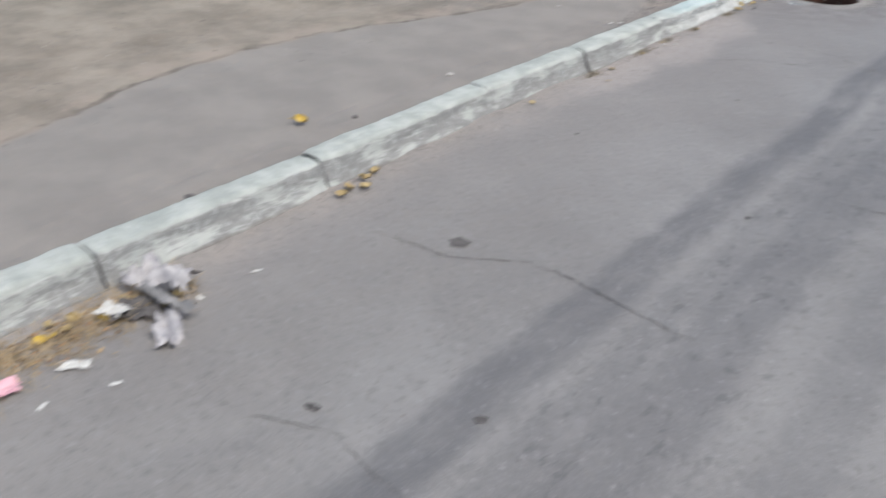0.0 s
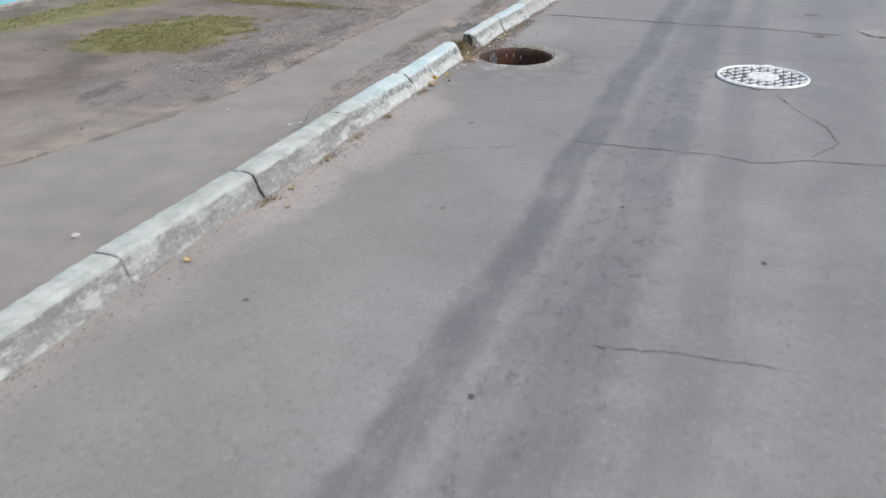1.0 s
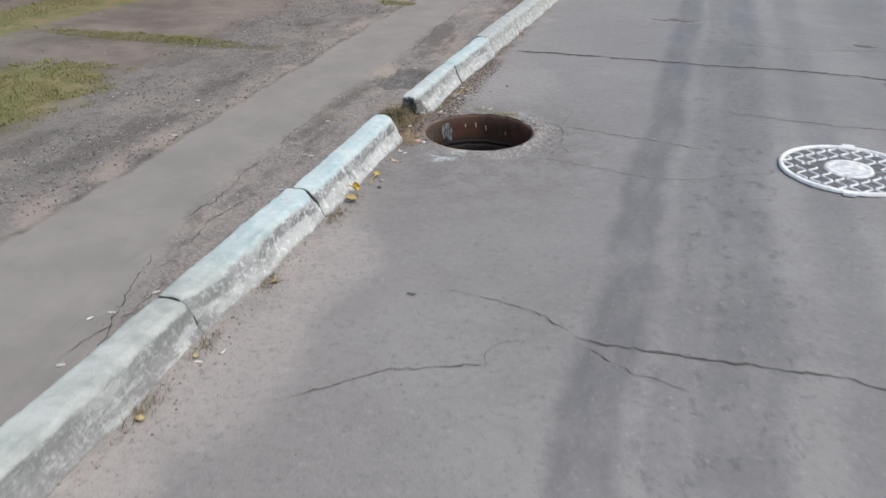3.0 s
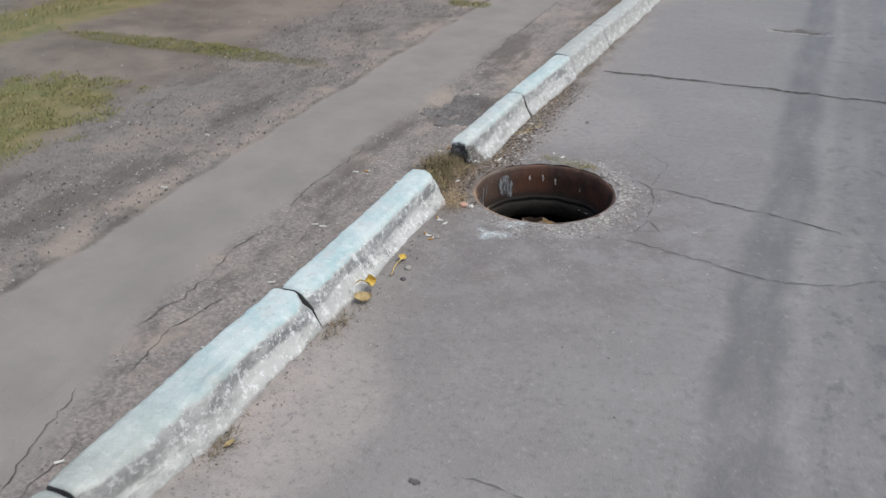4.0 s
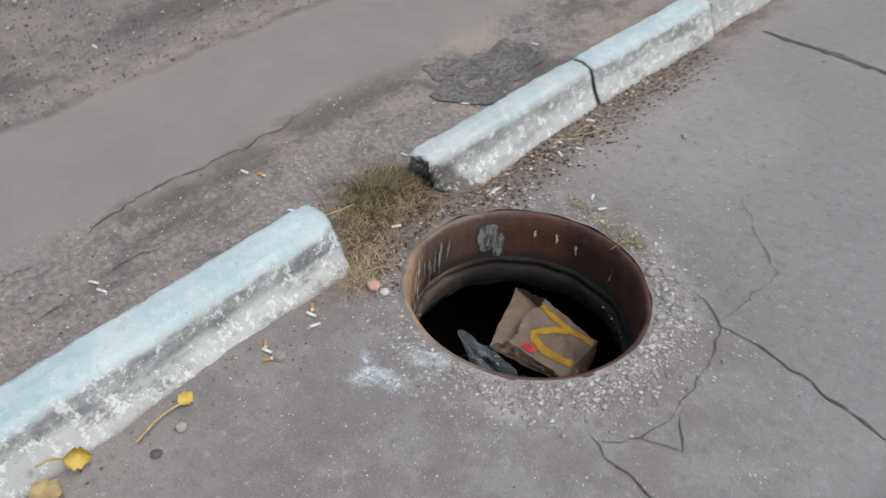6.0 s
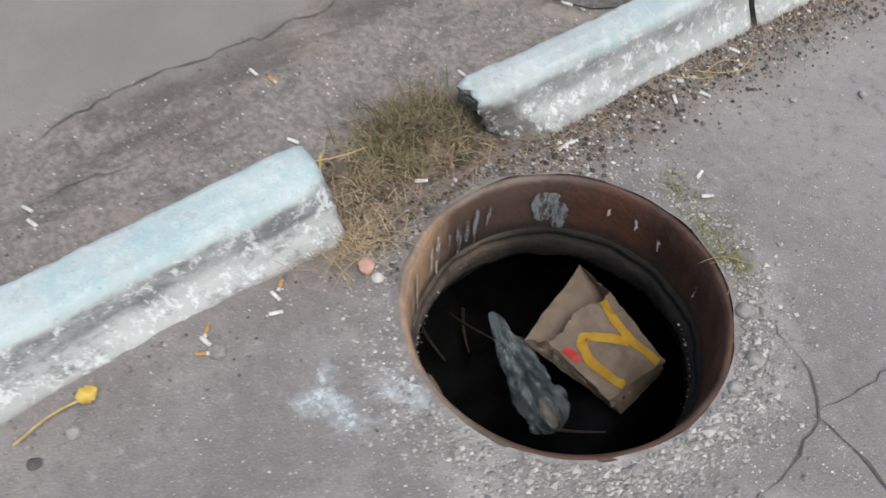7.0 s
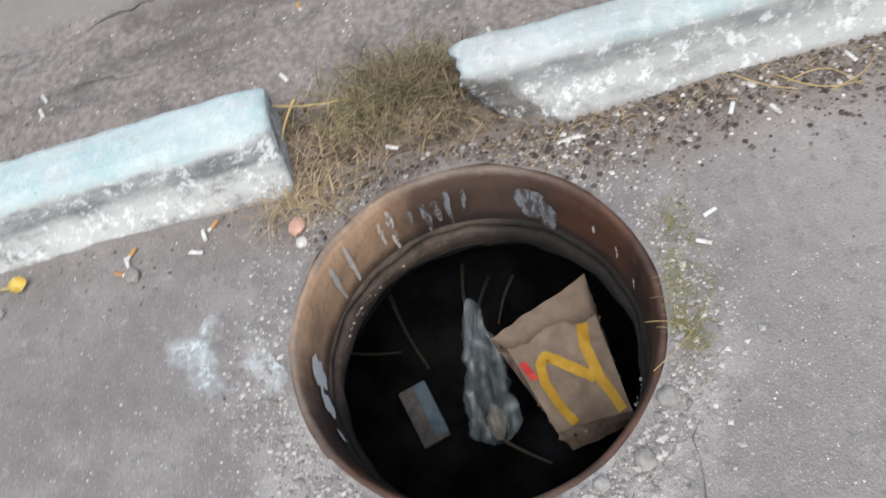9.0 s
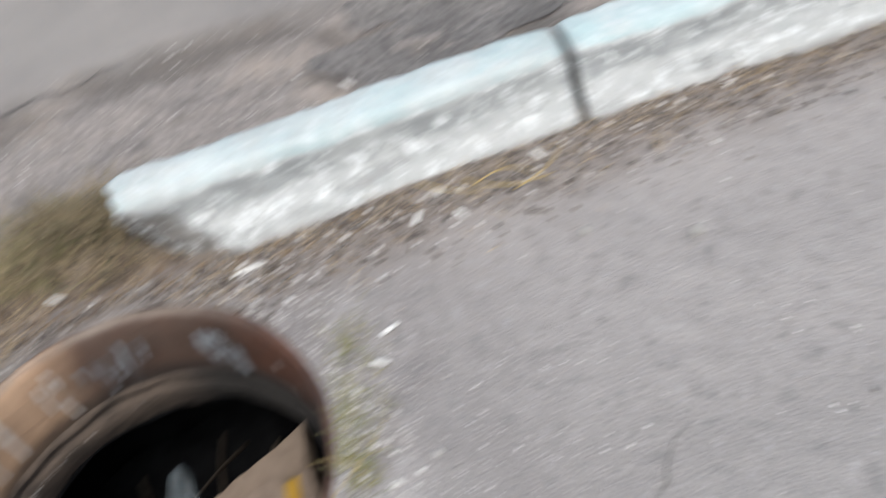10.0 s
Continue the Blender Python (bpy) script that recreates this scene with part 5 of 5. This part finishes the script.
for k, (x, y, a, b) in enumerate([(-0.09, -0.635, 0.04, 0.06), (-0.135, -0.592, 0.035, 0.04), (-0.008, -0.545, 0.05, 0.04), (-0.06, -0.6, 0.07, 0.06)]):
    blot(x, y, a, b, SPLASH.mat, "paint_splash", "thin pale aqua paint splash", 120 + k, road)

# ---- closed manhole cover painted white ----
LX, LY, LR = 1.862, -0.225, 0.32
cover = thing("manhole_cover", "closed iron manhole cover with white painted wavy ribs", "manhole cover", at=(LX, LY, 0.004))


def ring(name, prof, mat, seg=72):
    w = np.linspace(0, 2 * math.pi, seg, endpoint=False)
    G = np.stack([np.stack([r * np.cos(w), r * np.sin(w), np.full(seg, z)], -1) for r, z in prof])
    return grid_mesh(name, G, mat, True, True)


plate = part("cover_plate", ring("cover_plate", [(0.33, -0.02), (0.33, 0.002), (0.3, 0.003), (0.1, 0.004), (0.001, 0.004)], IRON), cover)
part("cover_rim", ring("cover_rim", [(LR + 0.005, -0.01), (LR + 0.004, 0.012), (LR - 0.004, 0.016), (LR - 0.015, 0.016), (LR - 0.019, 0.003)], LIDWHITE), cover, "white painted rim")
part("cover_boss", ring("cover_boss", [(0.115, 0.003), (0.11, 0.013), (0.09, 0.014), (0.085, 0.008), (0.07, 0.013), (0.001, 0.014)], LIDWORN, 40), cover, "white painted boss")
for i in range(-5, 6):
    cx = i * 0.056
    reach = math.sqrt(max(0.0, 0.298 ** 2 - cx ** 2))
    inner = math.sqrt(max(0.0, 0.13 ** 2 - cx ** 2))
    spans = [(-reach, -inner), (inner, reach)] if inner > 0.02 else [(-reach, reach)]
    for lo, hi in spans:
        # each wavy rib is broken where the paint and iron have worn away
        cut = lo + (hi - lo) * (0.48 if hi - lo > 0.3 else 2.0)
        for a, b in ((lo, min(cut - 0.012, hi)), (cut + 0.012, hi)):
            if b - a < 0.03:
                continue
            m = max(8, int((b - a) / 0.006))
            P = np.zeros((m, 4, 3))
            for k, yy in enumerate(np.linspace(a, b, m)):
                off = 0.019 * math.sin(2 * math.pi * yy / 0.105 + (math.pi if i % 2 else 0))
                for j, (o, z) in enumerate(((-0.0062, 0.003), (-0.004, 0.011), (0.004, 0.011), (0.0062, 0.003))):
                    P[k, j] = (cx + off + o, yy, z)
            P[:, :, :2] *= np.minimum(1.0, 0.299 / np.maximum(1e-6, np.hypot(P[..., 0], P[..., 1])))[..., None]
            part("rib", grid_mesh("rib", P, LIDWORN), plate)
for a in (60, 240):
    lug = part("lug", box("lug", (0.06, 0.035, 0.016), LIDWHITE, 0.003), cover, "white painted lug")
    lug.location, lug.rotation_euler = (LR * 1.03 * math.cos(radians(a + 25)), LR * 1.03 * math.sin(radians(a + 25)), 0.008), (0, 0, radians(a + 115))


# ---- low wall beside the verge ----
def run(y):
    return -4.9 + 0.15 * (y - 1.3)


def slab(name, y0, y1, x_in, z0, z1, mat, label, rough=0.006, seed=0):
    n = max(8, int((y1 - y0) / 0.08))
    G = np.zeros((n, 8, 3))
    for i, y in enumerate(np.linspace(y0, y1, n)):
        e = x_in + rough * noise.fractal(Vector((y * 3, seed, 0)), 1, 2, 3) * 2
        t = z1 + rough * noise.fractal(Vector((y * 4, seed, 5)), 1, 2, 3) * 2
        for j, (dx, z) in enumerate(((-0.3, z0), (-0.3, t), (-0.15, t), (e - 0.012, t), (e, t - 0.012), (e, (z0 + t) / 2), (e, z0 + 0.01), (e, z0))):
            G[i, j] = (run(y) + dx, y, z)
    me = grid_mesh(name, G, mat, False)
    bm = bmesh.new()
    bm.from_mesh(me)
    bmesh.ops.holes_fill(bm, edges=[e for e in bm.edges if e.is_boundary])
    bmesh.ops.recalc_face_normals(bm, faces=bm.faces)
    bm.to_mesh(me)
    bm.free()
    return solid(name, label, "wall", me, kind="structure")


slab("footing", -8.0, 12.0, 0.06, -0.1, 0.1, plain("dirty_concrete", (0.2, 0.19, 0.18), (0.34, 0.32, 0.3), 8, 0.9, 0, 0.006), "rough dirty concrete footing of the wall", 0.02, 2)
slab("plinth", 1.52, 12.0, 0.035, 0.1, 0.19, LIME, "whitewashed crumbling plinth", 0.012, 3)
slab("wall_blue", -8.0, 1.5, 0.02, 0.1, 2.2, BLUE, "light blue painted wall with a chipped lower edge", 0.006, 4)
slab("wall_red", 1.52, 12.0, 0.01, 0.19, 2.2, BRICKRED, "red-brown painted wall above a white plinth", 0.006, 5)


# ---- rubbish by the kerb at the start of the walk ----
def scrap(name, label, cat, x, y, sx, sy, mat, lift, turn, seed, wave=0.35):
    G = np.zeros((15, 15, 3))
    for i in range(15):
        for j in range(15):
            u, v = i / 7 - 1, j / 7 - 1
            e = 1 + 0.45 * noise.noise(Vector((u * 2, v * 2, seed))) + 0.25 * noise.noise(Vector((u * 5, v * 5, seed)))
            h = (noise.fractal(Vector((u * 1.6 + seed, v * 1.6, 2)), 1, 2, 4) * 0.7 + 0.5 * abs(noise.noise(Vector((u * 3 + seed, v * 3, 7))))) * wave * min(sx, sy) + wave * 0.15 * min(sx, sy)
            G[i, j] = (u * sx * e, v * sy * e, h)
    ob = solid(name, label, cat, grid_mesh(name, G, mat))
    ob.matrix_basis = pose(x, y, surface(x, y) + lift, 0, 0, turn)
    return ob


n = 1100
X, Y = -0.2 + np.abs(rng.normal(0, 0.08, n)) - 0.07, rng.uniform(-7.6, -6.72, n)
grains("leaf_litter", "dry tan leaf litter against the kerb", X, Y, sizes(n, 0.004, 0.016), LITTER, road_height, 0.4)
n = 1300
X, Y = rng.normal(-0.19, 0.06, n), rng.uniform(-7.5, -6.55, n)
blades("litter_straw", "dry straw mixed into the litter", X, Y, rng.uniform(0.02, 0.08, n), STRAW, road_height, 1.2, 0.002)
scrap("plastic_scrap", "crumpled grey plastic bag among the litter", "plastic bag", -0.21, -6.64, 0.1, 0.07, GREYFILM, 0.03, 20, 1.0, 1.3)
scrap("plastic_scrap", "twisted grey-white plastic strip on the road", "plastic bag", 0.01, -6.77, 0.1, 0.04, GREYFILM, 0.008, -35, 2.0, 1.1)
scrap("plastic_scrap", "dark grey plastic strip among the litter", "plastic bag", -0.1, -6.7, 0.12, 0.025, GREYPAINT, 0.04, 5, 3.0, 1.2)
scrap("plastic_scrap", "dark plastic rag among the litter", "plastic bag", -0.14, -6.78, 0.07, 0.05, TAR, 0.01, 50, 9.0, 0.9)
scrap("paper_scrap", "torn piece of white paper on the litter", "paper", -0.18, -6.84, 0.045, 0.035, WHITE, 0.03, 20, 4.0, 0.4)
scrap("paper_scrap", "torn piece of white paper on the road", "paper", -0.038, -7.063, 0.04, 0.022, WHITE, 0.008, 45, 5.0, 0.3)
scrap("paper_scrap", "crumpled pink paper beside the kerb", "paper", -0.08, -7.27, 0.05, 0.035, PINK, 0.015, 70, 6.0, 0.5)
for k, (x, y) in enumerate(((-0.068, -6.69 + 0.1), (0.121, -7.036), (0.058, -7.225), (-0.15, -6.6), (-0.06, -6.347))):
    scrap("paper_scrap", "small pale scrap of paper on the road", "paper", x, y, 0.016, 0.007, WHITE, 0.004, 60 * k, 7.0 + k, 0.3)
